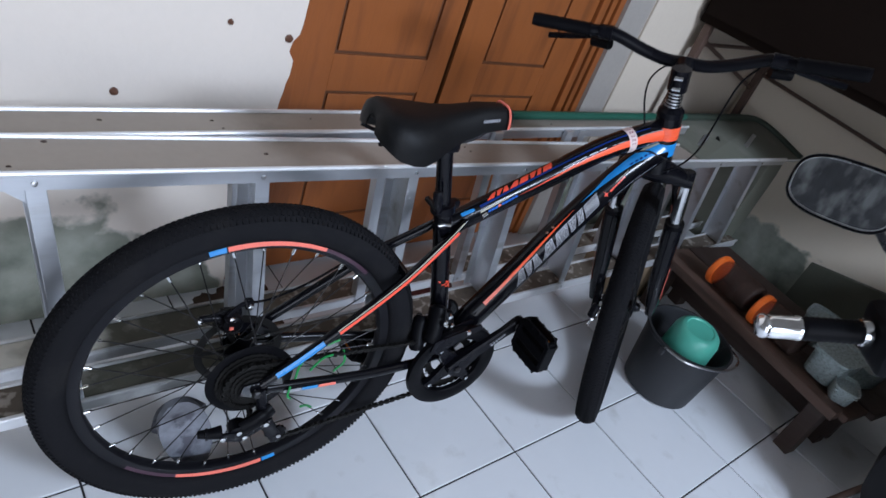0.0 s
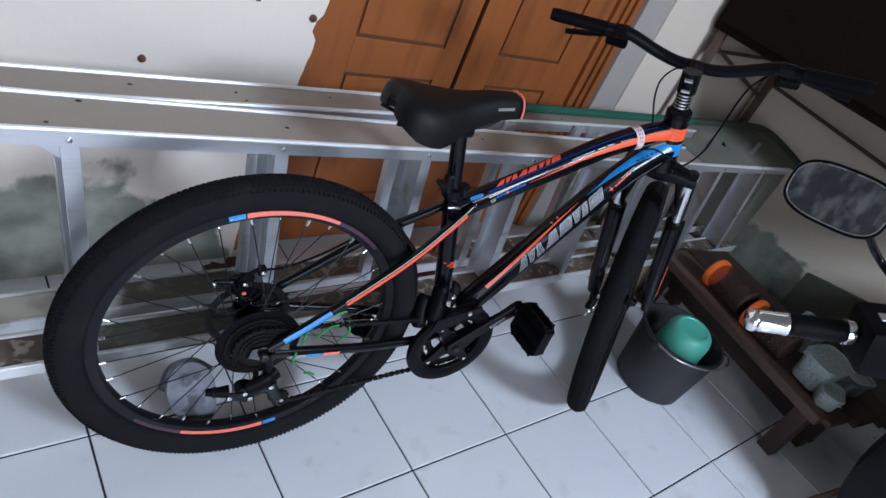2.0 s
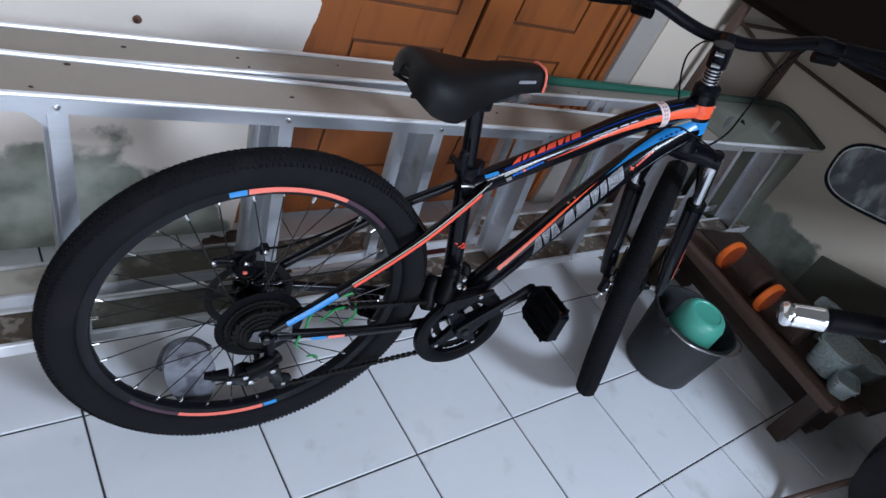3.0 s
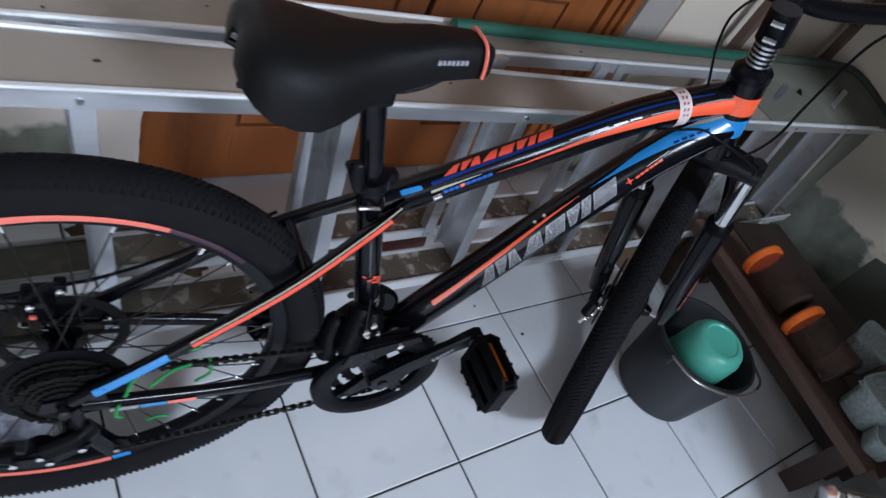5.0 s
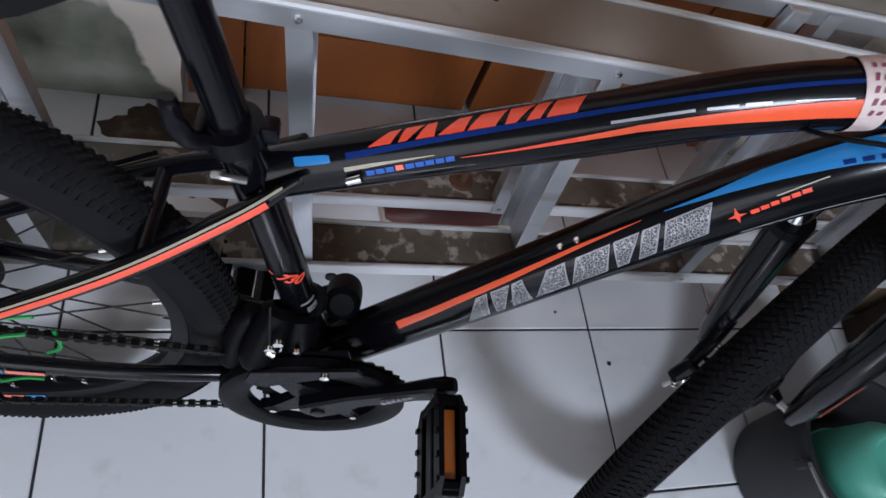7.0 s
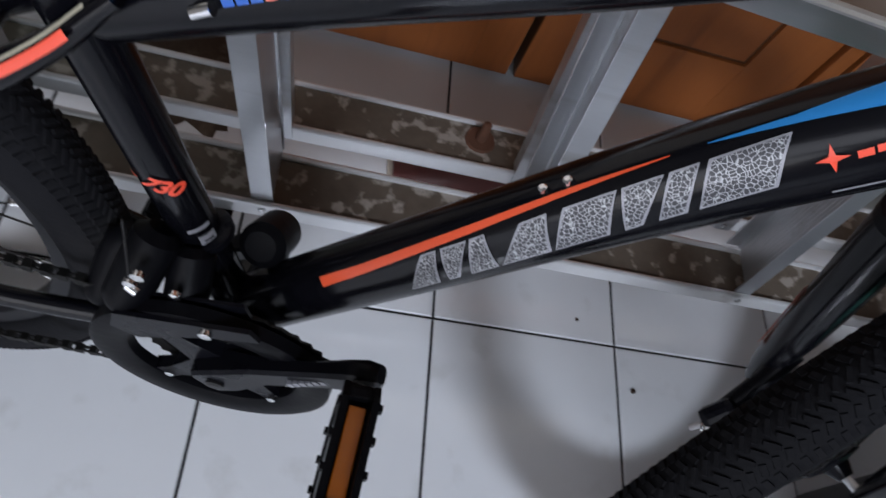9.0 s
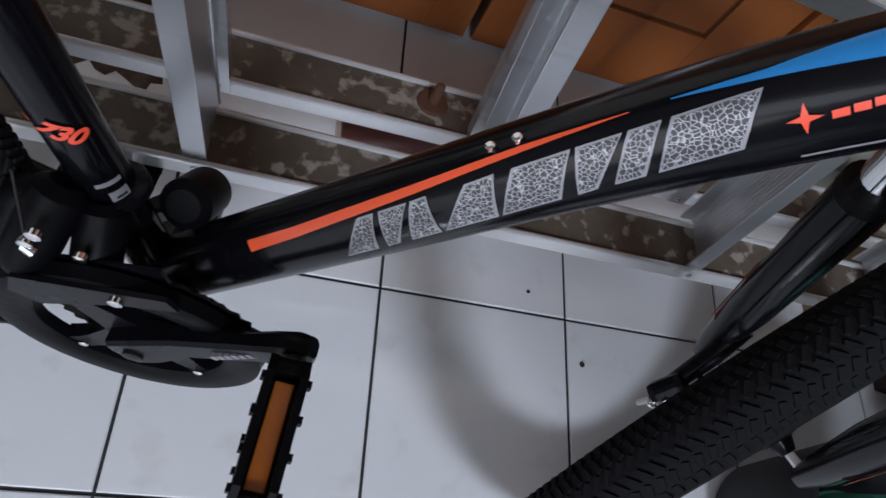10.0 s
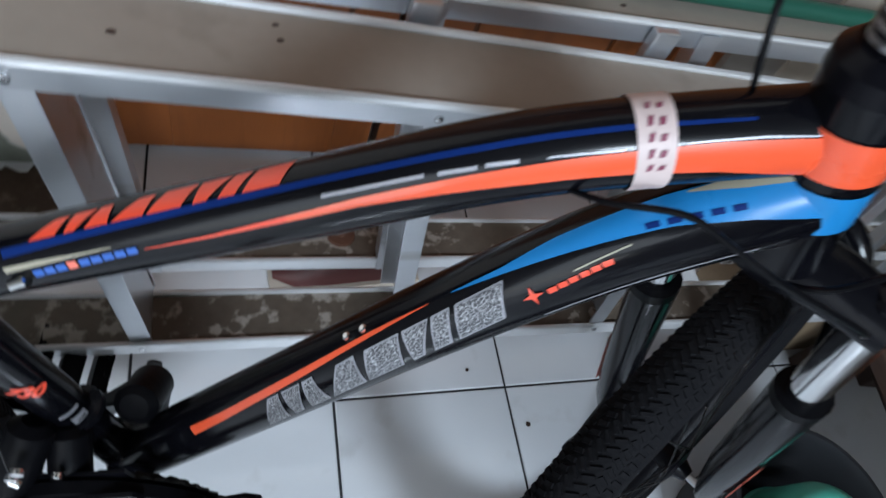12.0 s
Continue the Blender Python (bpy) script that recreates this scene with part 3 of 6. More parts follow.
# footwear on the floor behind the ladder
shoe = thing("shoe", "dark red leather shoe with a cream sole, on the floor", "shoe", pose(0.035, 0.238, 0, 0, 0, 184))
part("sole", prism([(-0.13, 0), (0.13, 0), (0.13, 0.022), (0.05, 0.018), (-0.13, 0.026)], -0.045, 0.045), SHOE_SOLE, shoe)
bm = bmesh.new()
rings = []
for x, w, h in ((-0.128, 0.030, 0.05), (-0.10, 0.038, 0.07), (-0.03, 0.038, 0.065), (0.03, 0.040, 0.05), (0.09, 0.038, 0.035), (0.125, 0.018, 0.012)):
    rings.append([bm.verts.new((x, w * math.cos(a), 0.023 + h * max(0, math.sin(a)))) for a in [math.pi * k / 10 for k in range(11)]])
for a, b in zip(rings, rings[1:]):
    for k in range(10):
        bm.faces.new((a[k], a[k + 1], b[k + 1], b[k]))
bm.faces.new(rings[0])
bm.faces.new(rings[-1])
part("upper", bm, SHOE_RED, shoe, smooth=True)

slip = thing("slipper", "grey blotched rubber slipper leaning on end against the ladder rail", "slipper",
             Matrix(((-0.28, -0.96, 0.03, -0.722), (0.20, -0.03, 0.98, -0.014), (0.94, -0.28, -0.20, 0.089), (0, 0, 0, 1))))
outline = [(0.092 * math.cos(a), (0.046 + 0.006 * math.cos(a)) * math.sin(a)) for a in [2 * math.pi * k / 24 for k in range(24)]]
bm = prism(outline, 0, 0.016, Matrix.Rotation(radians(90), 4, "X") @ Matrix.Scale(-1, 4, (0, 1, 0)))
part("sole", bm, GREY_RUBBER, slip)
part("strap", sweep(smooth_path([(0.02, -0.045, 0.014), (0.03, -0.02, 0.045), (0.03, 0.02, 0.045), (0.02, 0.045, 0.014)]), 0.012, 8), GREY_RUBBER, slip, smooth=True)


# ---------------------------------------------------------------- the mountain bike
# built in its own space: x forward, y to its left, z up, the rear tyre's foot at the origin
bicycle = thing("mountain_bike", "black mountain bike with orange and blue decals, front wheel turned", "bicycle",
                Matrix.Translation((-0.68, -0.119, 0)) @ pose(0, 0, 0, 0, 0, -7.5) @ pose(0, 0, 0, -4, 0, 0) @ pose(0, 0.019, 0))
REAR_HUB, BB = (0.012, 0.329), (0.432, 0.300)
HEAD_LOW, HEAD_UP = Vector((0.848, 0, 0.740)), Vector((-0.308, 0, 0.951)).normalized()
HEAD_FWD = Vector((0.951, 0, 0.308)).normalized()
STEER = Matrix.Translation(HEAD_LOW) @ Matrix.Rotation(radians(36.5), 4, HEAD_UP) @ Matrix.Translation(-HEAD_LOW)


class Tube:
    """A frame tube in the bike's plane, on which decals can be laid by length s and angle (0: its right side, 90: its top)."""

    def __init__(self, pts, rs, rn, y=0.0):
        self.p = smooth_path([(x, y, z) for x, z in pts], 8)
        self.cum = [0.0]
        for a, b in zip(self.p, self.p[1:]):
            self.cum.append(self.cum[-1] + (b - a).length)
        self.rs, self.rn = rs, rn

    def at(self, s, deg, lift=0.0):
        i = max(k for k in range(len(self.cum) - 1) if self.cum[k] <= s or k == 0)
        a, b = self.p[i], self.p[i + 1]
        t = (b - a).normalized()
        c = a + t * (s - self.cum[i])
        n = Vector((-t.z, 0, t.x))
        w = radians(deg)
        f = s / self.cum[-1]
        rs, rn = self.rs[0] + (self.rs[1] - self.rs[0]) * f + lift, self.rn[0] + (self.rn[1] - self.rn[0]) * f + lift
        return c + Vector((0, -1, 0)) * rs * math.cos(w) + n * rn * math.sin(w)

    def mesh(self, n=28, k=30):
        bm = bmesh.new()
        rings = [[bm.verts.new(self.at(self.cum[-1] * i / k, 360 * j / n)) for j in range(n)] for i in range(k + 1)]
        for a, b in zip(rings, rings[1:]):
            for j in range(n):
                bm.faces.new((a[j], a[(j + 1) % n], b[(j + 1) % n], b[j]))
        bm.faces.new(rings[0])
        bm.faces.new(rings[-1])
        return bm

    def decal(self, s0, s1, lo, hi, slant=0.0, k=0, lift=0.0006, m=5):
        """lo, hi: the lower and upper edge in degrees at the two ends; slant: how far the upper edge is pushed forward."""
        bm = bmesh.new()
        k = k or max(2, int(abs(s1 - s0) / 0.008))
        grid = []
        for i in range(k + 1):
            f = i / k
            a, b = lo[0] + (lo[1] - lo[0]) * f, hi[0] + (hi[1] - hi[0]) * f
            grid.append([bm.verts.new(self.at(s0 + (s1 - s0) * f + slant * j / m, a + (b - a) * j / m, lift)) for j in range(m + 1)])
        for a, b in zip(grid, grid[1:]):
            for j in range(m):
                bm.faces.new((a[j], b[j], b[j + 1], a[j + 1]))
        return bm

    def wedge(self, low, high, lo, hi, lift=0.0006, k=5, m=5):
        """A solid four-sided mark: low and high are the (start, end) lengths of its lower and upper edge."""
        bm = bmesh.new()
        grid = []
        for i in range(k + 1):
            f = i / k
            s0, s1 = low[0] + (low[1] - low[0]) * f, high[0] + (high[1] - high[0]) * f
            a, b = lo[0] + (lo[1] - lo[0]) * f, hi[0] + (hi[1] - hi[0]) * f
            grid.append([bm.verts.new(self.at(s0 + (s1 - s0) * j / m, a + (b - a) * j / m, lift)) for j in range(m + 1)])
        for p, q in zip(grid, grid[1:]):
            for j in range(m):
                bm.faces.new((p[j], q[j], q[j + 1], p[j + 1]))
        return bm

    def ribbon(self, knots, lift=0.0006, m=5, step=0.006):
        """A strip through knots of (length s, lower angle, upper angle)."""
        bm = bmesh.new()
        grid = []
        for (s0, a0, b0), (s1, a1, b1) in zip(knots, knots[1:]):
            k = max(1, round((s1 - s0) / step))
            grid += [(s0 + (s1 - s0) * i / k, a0 + (a1 - a0) * i / k, b0 + (b1 - b0) * i / k) for i in range(k)]
        rows = [[bm.verts.new(self.at(s, a + (b - a) * j / m, lift)) for j in range(m + 1)] for s, a, b in grid + [knots[-1]]]
        for p, q in zip(rows, rows[1:]):
            for j in range(m):
                bm.faces.new((p[j], q[j], q[j + 1], p[j + 1]))
        return bm

    def patch(self, outline, lift=0.0006):
        """A small flat-sided mark, given as corners of (length s, angle)."""
        bm = bmesh.new()
        bm.faces.new([bm.verts.new(self.at(s, a, lift)) for s, a in outline])
        return bm


down = Tube([(0.430, 0.296), (0.572, 0.490), (0.661, 0.612), (0.742, 0.711), (0.832, 0.786)], (0.0255, 0.027), (0.030, 0.031))
top = Tube([(0.334, 0.594), (0.447, 0.655), (0.555, 0.712), (0.676, 0.776), (0.822, 0.825)], (0.0195, 0.023), (0.0225, 0.025), 0.006)
down_tube = part("down_tube", down.mesh(), FRAME_BLACK, bicycle, smooth=True)
top_tube = part("top_tube", top.mesh(), FRAME_BLACK, bicycle, smooth=True)


# down tube: orange stripe, slanted lattice blocks, blue flame, star and small red mark
def stripe(tube, ob, knots, mat, lift=0.0006):
    return part("decal", tube.ribbon(knots, lift), mat, ob, smooth=True)


stripe(down, down_tube, [(0.137, 37, 54), (0.18, 40, 54.5), (0.278, 52, 63), (0.352, 63, 70), (0.406, 71, 72)], ORANGE)


def edges(f):
    """Lower and upper angle of the row of blocks, at a fraction of its length."""
    return -7 + 8 * f + 11 * f * f, 43 + 8 * f + 10 * f * f


starts = [0.209, 0.238, 0.262, 0.287, 0.326, 0.364, 0.390, 0.410, 0.452]
# how far each block's lower and upper edge is drawn in at its two ends, as shares of its width
DRAWN_IN = [(0.0, 0.0, 0.45, 0.05), (0.25, 0.30, 0.0, 0.0), (0.0, 0.0, 0.0, 0.48), (0.0, 0.0, 0.34, 0.14), (0.0, 0.0, 0.08, 0.0), (0.28, 0.26, 0.0, 0.0), (0.0, 0.10, 0.0, 0.10), (0.04, 0.0, 0.0, 0.06)]


def blocks(tube, ob, span, slant, gap, height, layers):
    """A slanting row of solid blocks: layers are (margin along, margin in degrees, lift, material)."""
    whole = span[-1] - span[0]
    for (a, b), (p, q, u, v) in zip(zip(span, span[1:]), DRAWN_IN):
        b -= gap
        w = b - a
        (lo0, hi0), (lo1, hi1) = height((a - span[0]) / whole), height((b - span[0]) / whole)
        for d, e, lift, mat in layers:
            mark = tube.wedge((a + p * w + d, b - q * w - d), (a + u * w + slant + d, b - v * w + slant - d), (lo0 + e, lo1 + e), (hi0 - e, hi1 - e), lift)
            part("decal", mark, mat, ob, smooth=True)


blocks(down, down_tube, starts, 0.014, 0.0026, edges, ((0.0, 0.0, 0.0006, SILVER_DECAL), (0.0014, 2.5, 0.0010, LATTICE)))
stripe(down, down_tube, [(0.425, 72.5, 73.5), (0.463, 67.5, 76), (0.50, 62, 86), (0.56, 52, 91), (0.60, 35, 88), (0.632, 16, 86)], BLUE)
stripe(down, down_tube, [(0.572, 85, 87), (0.60, 71, 87), (0.626, 62, 85)], PALE_DECAL, 0.0010)
for k in range(5):
    c = 0.547 + 0.011 * k
    stripe(down, down_tube, [(c, 57 - 2 * k, 64 - 2 * k), (c + 0.007, 56 - 2 * k, 63 - 2 * k)], NAVY, 0.0010)
ray = []
for k in range(8):
    r = (0.0070, 0.0020)[k % 2]
    ray.append((0.4735 + r * math.cos(math.pi * k / 4), 27 + r * math.sin(math.pi * k / 4) / 0.029 * 57.3))
part("decal_star", down.patch(ray, 0.0010), RED_DECAL, down_tube)
for k in range(6):
    c = 0.483 + 0.0072 * k
    stripe(down, down_tube, [(c, 22 + 1.6 * k, 29 + 1.6 * k), (c + 0.0060, 22.5 + 1.6 * k, 29.5 + 1.6 * k)], RED_DECAL)
stripe(down, down_tube, [(0.470, -14, -11), (0.60, -10, -7)], SILVER_DECAL)
stripe(down, down_tube, [(0.503, 38, 40), (0.537, 45, 47)], PALE_DECAL)
for s in (0.333, 0.349):
    bolt = lathe([(0.0030, 0), (0.0030, 0.004), (0.0018, 0.0050)], 10)
    part("frame_bolt", bolt, CHROME, down_tube, "small chrome bolt",
         matrix=Matrix.Translation(down.at(s, 77, -0.001)) @ Matrix.Rotation(radians(-40), 4, "Y"))

# top tube: blue tip, slanted red blocks, navy and pale lines, orange stripe, tape
stripe(top, top_tube, [(0.047, 47, 64), (0.050, 45, 64.5), (0.070, 43, 60), (0.074, 44, 57)], BLUE)
stripe(top, top_tube, [(0.086, 44, 58), (0.13, 50, 61), (0.20, 56, 67), (0.27, 60, 69), (0.354, 57, 65), (0.424, 58, 65), (0.485, 58, 62)], NAVY)
blocks(top, top_tube, [0.103, 0.122, 0.138, 0.154, 0.175, 0.197, 0.216, 0.229, 0.253], 0.010, 0.0022, lambda f: (61 + 9 * f, 88 + 20 * f), ((0.0, 0.0, 0.0006, RED_DECAL),))
stripe(top, top_tube, [(0.083, 22, 31), (0.105, 24.5, 32), (0.127, 27, 31), (0.150, 29.5, 31)], PALE_DECAL)
# white highlights along the tube, laid on as thin silver bars
for a, b, lo, hi in ((0.272, 0.326, 41, 46), (0.333, 0.352, 38, 43), (0.356, 0.372, 37, 42), (0.386, 0.422, 36, 38)):
    stripe(top, top_tube, [(a, lo, hi), (b, lo - 2, hi - 2)], SILVER_DECAL)
for k in range(9):
    c = 0.098 + 0.0074 * k
    if k == 3:
        stripe(top, top_tube, [(c, 9, 21), (c + 0.0058, 10, 21)], CORAL)
    else:
        stripe(top, top_tube, [(c, 6.5 + 0.9 * k, 18 + 0.7 * k), (c + 0.0062, 7 + 0.9 * k, 18.5 + 0.7 * k)], SMALL_BLUE)
stripe(top, top_tube, [(0.168, 18, 19), (0.205, 17, 21), (0.25, 19, 27.5)], RED_DECAL)
stripe(top, top_tube, [(0.25, 19, 27.5), (0.29, 20, 32), (0.334, 13, 31.5), (0.375, 6, 31), (0.424, 3, 33), (0.47, -4, 36), (0.505, -18, 34), (0.53, -30, 30)], ORANGE)
stripe(top, top_tube, [(0.452, 37, 38.5), (0.49, 37, 40), (0.53, 33, 34)], SILVER_DECAL)
# tape wound round the tube, with broken bars of print
part("tape", top.decal(0.4275, 0.4465, (-175, -175), (185, 185), 0, 3, 0.0012, 40), TAPE, top_tube, "pinkish printed tape", smooth=True)
for a, b in ((8, 18), (24, 36), (42, 54), (60, 74), (82, 94)):
    part("print_bar", top.decal(0.4325, 0.4350, (a, a), (b - 2, b - 2), 0.001, 2, 0.0018), MAROON_PRINT, top_tube)
    part("print_bar", top.decal(0.4380, 0.4410, (a, a), (b - 4, b - 4), 0.001, 2, 0.0018), MAROON_PRINT, top_tube)
# chrome cable end under the tube
part("cable_end", sweep([top.at(0.083, 6, 0.003), top.at(0.094, 9, 0.003)], 0.0035, 10), CHROME, top_tube, smooth=True)

seat_tube = part("seat_tube", sweep([(0.432, 0, 0.275), (0.343, 0, 0.585), (0.3225, 0, 0.653)], [0.0185, 0.0175, 0.0175], 20), FRAME_BLACK, bicycle, smooth=True)


def figures(text, size, radius, centre, turn, parent, mat):
    """Characters laid aslant round an upright tube; turn: degrees from its right side towards its front."""
    cu = bpy.data.curves.new("number_print", "FONT")
    cu.body, cu.size, cu.align_x, cu.shear, cu.offset = text, size, "CENTER", 0.3, 0.0007
    ob = bpy.data.objects.new("number_print", cu)
    bm = bmesh.new()
    me = ob.to_mesh()
    bm.from_mesh(me)
    ob.to_mesh_clear()
    bpy.data.objects.remove(ob)
    bmesh.ops.triangulate(bm, faces=bm.faces)
    bmesh.ops.subdivide_edges(bm, edges=bm.edges, cuts=3, use_grid_fill=True)
    bmesh.ops.triangulate(bm, faces=bm.faces)
    slope = Matrix.Rotation(radians(-36), 3, "Z")
    axis = Vector((-0.089, 0, 0.310)).normalized()
    ahead = Vector((axis.z, 0, -axis.x))
    for v in bm.verts:
        p = slope @ v.co
        a = radians(turn) + p.x / radius
        v.co = Vector(centre) + axis * p.y + (radius + 0.0010) * (Vector((0, -1, 0)) * math.cos(a) + ahead * math.sin(a))
    part("number_print", bm, mat, parent)


figures("- 730", 0.0165, 0.0180, (0.3735, 0, 0.480), -4, seat_tube, RED_DECAL)
st_axis = Vector((-0.089, 0, 0.310)).normalized()
st_ahead = Vector((st_axis.z, 0, -st_axis.x))


def seat_sticker(z, h, a0, a1, mat):
    """A small sticker round the foot of the seat tube."""
    c = Vector((0.432 - (z - 0.275) * 0.287, 0, z))
    bm = bmesh.new()
    rows = [[bm.verts.new(c + st_axis * d + 0.0189 * (Vector((0, -1, 0)) * math.cos(radians(a)) + st_ahead * math.sin(radians(a)))) for d in (0, h)]
            for a in [a0 + (a1 - a0) * k / 6 for k in range(7)]]
    for p, q in zip(rows, rows[1:]):
        bm.faces.new((p[0], q[0], q[1], p[1]))
    part("sticker", bm, mat, seat_tube)


seat_sticker(0.412, 0.012, 35, 75, SILVER_DECAL)
seat_sticker(0.430, 0.004, 20, 72, SILVER_DECAL)
seat_sticker(0.416, 0.0022, 45, 68, FRAME_BLACK)
part("head_tube", sweep([HEAD_LOW - HEAD_UP * 0.002, HEAD_LOW + HEAD_UP * 0.03, HEAD_LOW + HEAD_UP * 0.128], [0.0295, 0.027, 0.0260], 26, Vector((0, 1, 0))), FRAME_BLACK, bicycle, smooth=True)
ht = bicycle.children[-1]
for s0, s1, mat in ((0.078, 0.107, ORANGE), (0.040, 0.070, BLUE)):
    bm = bmesh.new()
    rings = []
    for s in (s0, (s0 + s1) / 2, s1):
        r = 0.0276 + 0.0018 * max(0, (0.03 - s) / 0.03) - 0.0004 * max(0, (s - 0.03) / 0.1)
        rings.append([bm.verts.new(HEAD_LOW + HEAD_UP * s + r * (Vector((0, -1, 0)) * math.cos(a) + HEAD_FWD * math.sin(a)))
                      for a in [radians(-95 + 12 * k) for k in range(16)]])
    for a, b in zip(rings, rings[1:]):
        for k in range(15):
            bm.faces.new((a[k], a[k + 1], b[k + 1], b[k]))
    part("decal", bm, mat, ht, smooth=True)
part("bottom_bracket", lathe([(0.021, -0.036), (0.022, -0.03), (0.022, 0.03), (0.021, 0.036)], 24, Matrix.Translation((BB[0], 0, BB[1])) @ TURN_Y), FRAME_BLACK, bicycle, smooth=True)
for s in (-1, 1):
    cs = part("chain_stay", sweep(smooth_path([(0.425, 0.022 * s, 0.301), (0.36, 0.040 * s, 0.304), (0.22, 0.056 * s, 0.313), (0.03, 0.064 * s, 0.330)]),
                                  0.0105, 12, flat=0.8), FRAME_BLACK, bicycle, smooth=True)
    for xa, xb, ya, yb, mat in ((0.060, 0.092, 0.0735, 0.0722, SILVER_DECAL), (0.094, 0.124, 0.0720, 0.0708, BLUE), (0.126, 0.160, 0.0706, 0.0690, CORAL)):
        bm = bmesh.new()
        rows = [[bm.verts.new((x, s * y, z - 0.06 * (x - 0.09))) for x, y in ((xa, ya), (xb, yb))] for z in (0.3185, 0.3255)]
        bm.faces.new((rows[0][0], rows[0][1], rows[1][1], rows[1][0]))
        part("decal", bm, mat, cs)
    pts = smooth_path([(0.372, 0.020 * s, 0.632), (0.330, 0.030 * s, 0.588), (0.24, 0.052 * s, 0.515), (0.10, 0.062 * s, 0.402), (0.02, 0.064 * s, 0.342)])
    ss = part("seat_stay", sweep(pts, [0.0045 + 0.0047 * min(1, k / 7) for k in range(len(pts))], 12), FRAME_BLACK, bicycle, smooth=True)
    if s < 0:
        n = len(pts)
        for a, b, mat in ((0.15, 0.66, RED_DECAL), (0.68, 0.88, BLUE)):
            bm = bmesh.new()
            seg = pts[int(a * n):int(b * n) + 1]
            rows = [[bm.verts.new(p + Vector((0.62 * math.sin(w) * -0.0100, -0.0100 * math.cos(w), 0.78 * 0.0100 * math.sin(w)))) for w in ((0.0, 0.18, 0.36, 0.54) if mat is RED_DECAL else (-0.1, 0.25, 0.6, 0.95))] for p in seg]
            for q, r in zip(rows, rows[1:]):
                for k in range(3):
                    bm.faces.new((q[k], q[k + 1], r[k + 1], r[k]))
            part("decal", bm, mat, ss, smooth=True)
        bm = bmesh.new()
        seg = pts[int(0.05 * n):int(0.66 * n) + 1]
        rows = [[bm.verts.new(p + Vector((0.62 * math.sin(w) * -0.0100, -0.0100 * math.cos(w), 0.78 * 0.0100 * math.sin(w)))) for w in (0.68, 0.78, 0.88)] for p in seg]
        for q, r in zip(rows, rows[1:]):
            for k in range(2):
                bm.faces.new((q[k], q[k + 1], r[k + 1], r[k]))
        part("decal", bm, PALE_DECAL, ss, smooth=True)
    part("dropout", prism([(-0.014, 0.325), (0.02, 0.312), (0.06, 0.326), (0.05, 0.375), (0.02, 0.35), (-0.01, 0.345)], s * 0.064 - 0.003, s * 0.064 + 0.003), FRAME_BLACK, bicycle)
part("stay_bridge", sweep([(0.262, -0.05, 0.533), (0.262, 0.05, 0.533)], 0.007, 10), FRAME_BLACK, bicycle, smooth=True)
part("seat_post", sweep([(0.337, 0, 0.60), (0.287, 0, 0.775)], 0.0142, 20), FRAME_BLACK, bicycle, smooth=True)
clamp = part("seat_clamp", lathe([(0.0178, 0), (0.0225, 0.001), (0.0225, 0.017), (0.0178, 0.018)], 24,
                                 Matrix.Translation((0.3258, 0, 0.640)) @ Matrix.Rotation(radians(-17), 4, "Y")), BLACK_METAL, bicycle, smooth=True)
part("clamp_lever", sweep(smooth_path([(0.308, -0.016, 0.650), (0.298, -0.024, 0.660), (0.290, -0.025, 0.676), (0.286, -0.022, 0.693)]), [0.0075] * 10 + [0.0085] * 8 + [0.006], 10, flat=0.7), BLACK_METAL, clamp, smooth=True)
part("clamp_bolt", sweep([(0.303, -0.022, 0.651), (0.303, 0.024, 0.651)], 0.0055, 10), BLACK_METAL, clamp, smooth=True)
part("clamp_nub", box(0.341, 0.354, -0.008, 0.008, 0.648, 0.664, 0.004), BLACK_METAL, clamp, smooth=True)
part("cable_stop", sweep(smooth_path([(0.312, -0.020, 0.621), (0.322, -0.0225, 0.624), (0.336, -0.0215, 0.622)]), 0.0030, 8), STEEL, clamp, smooth=True)


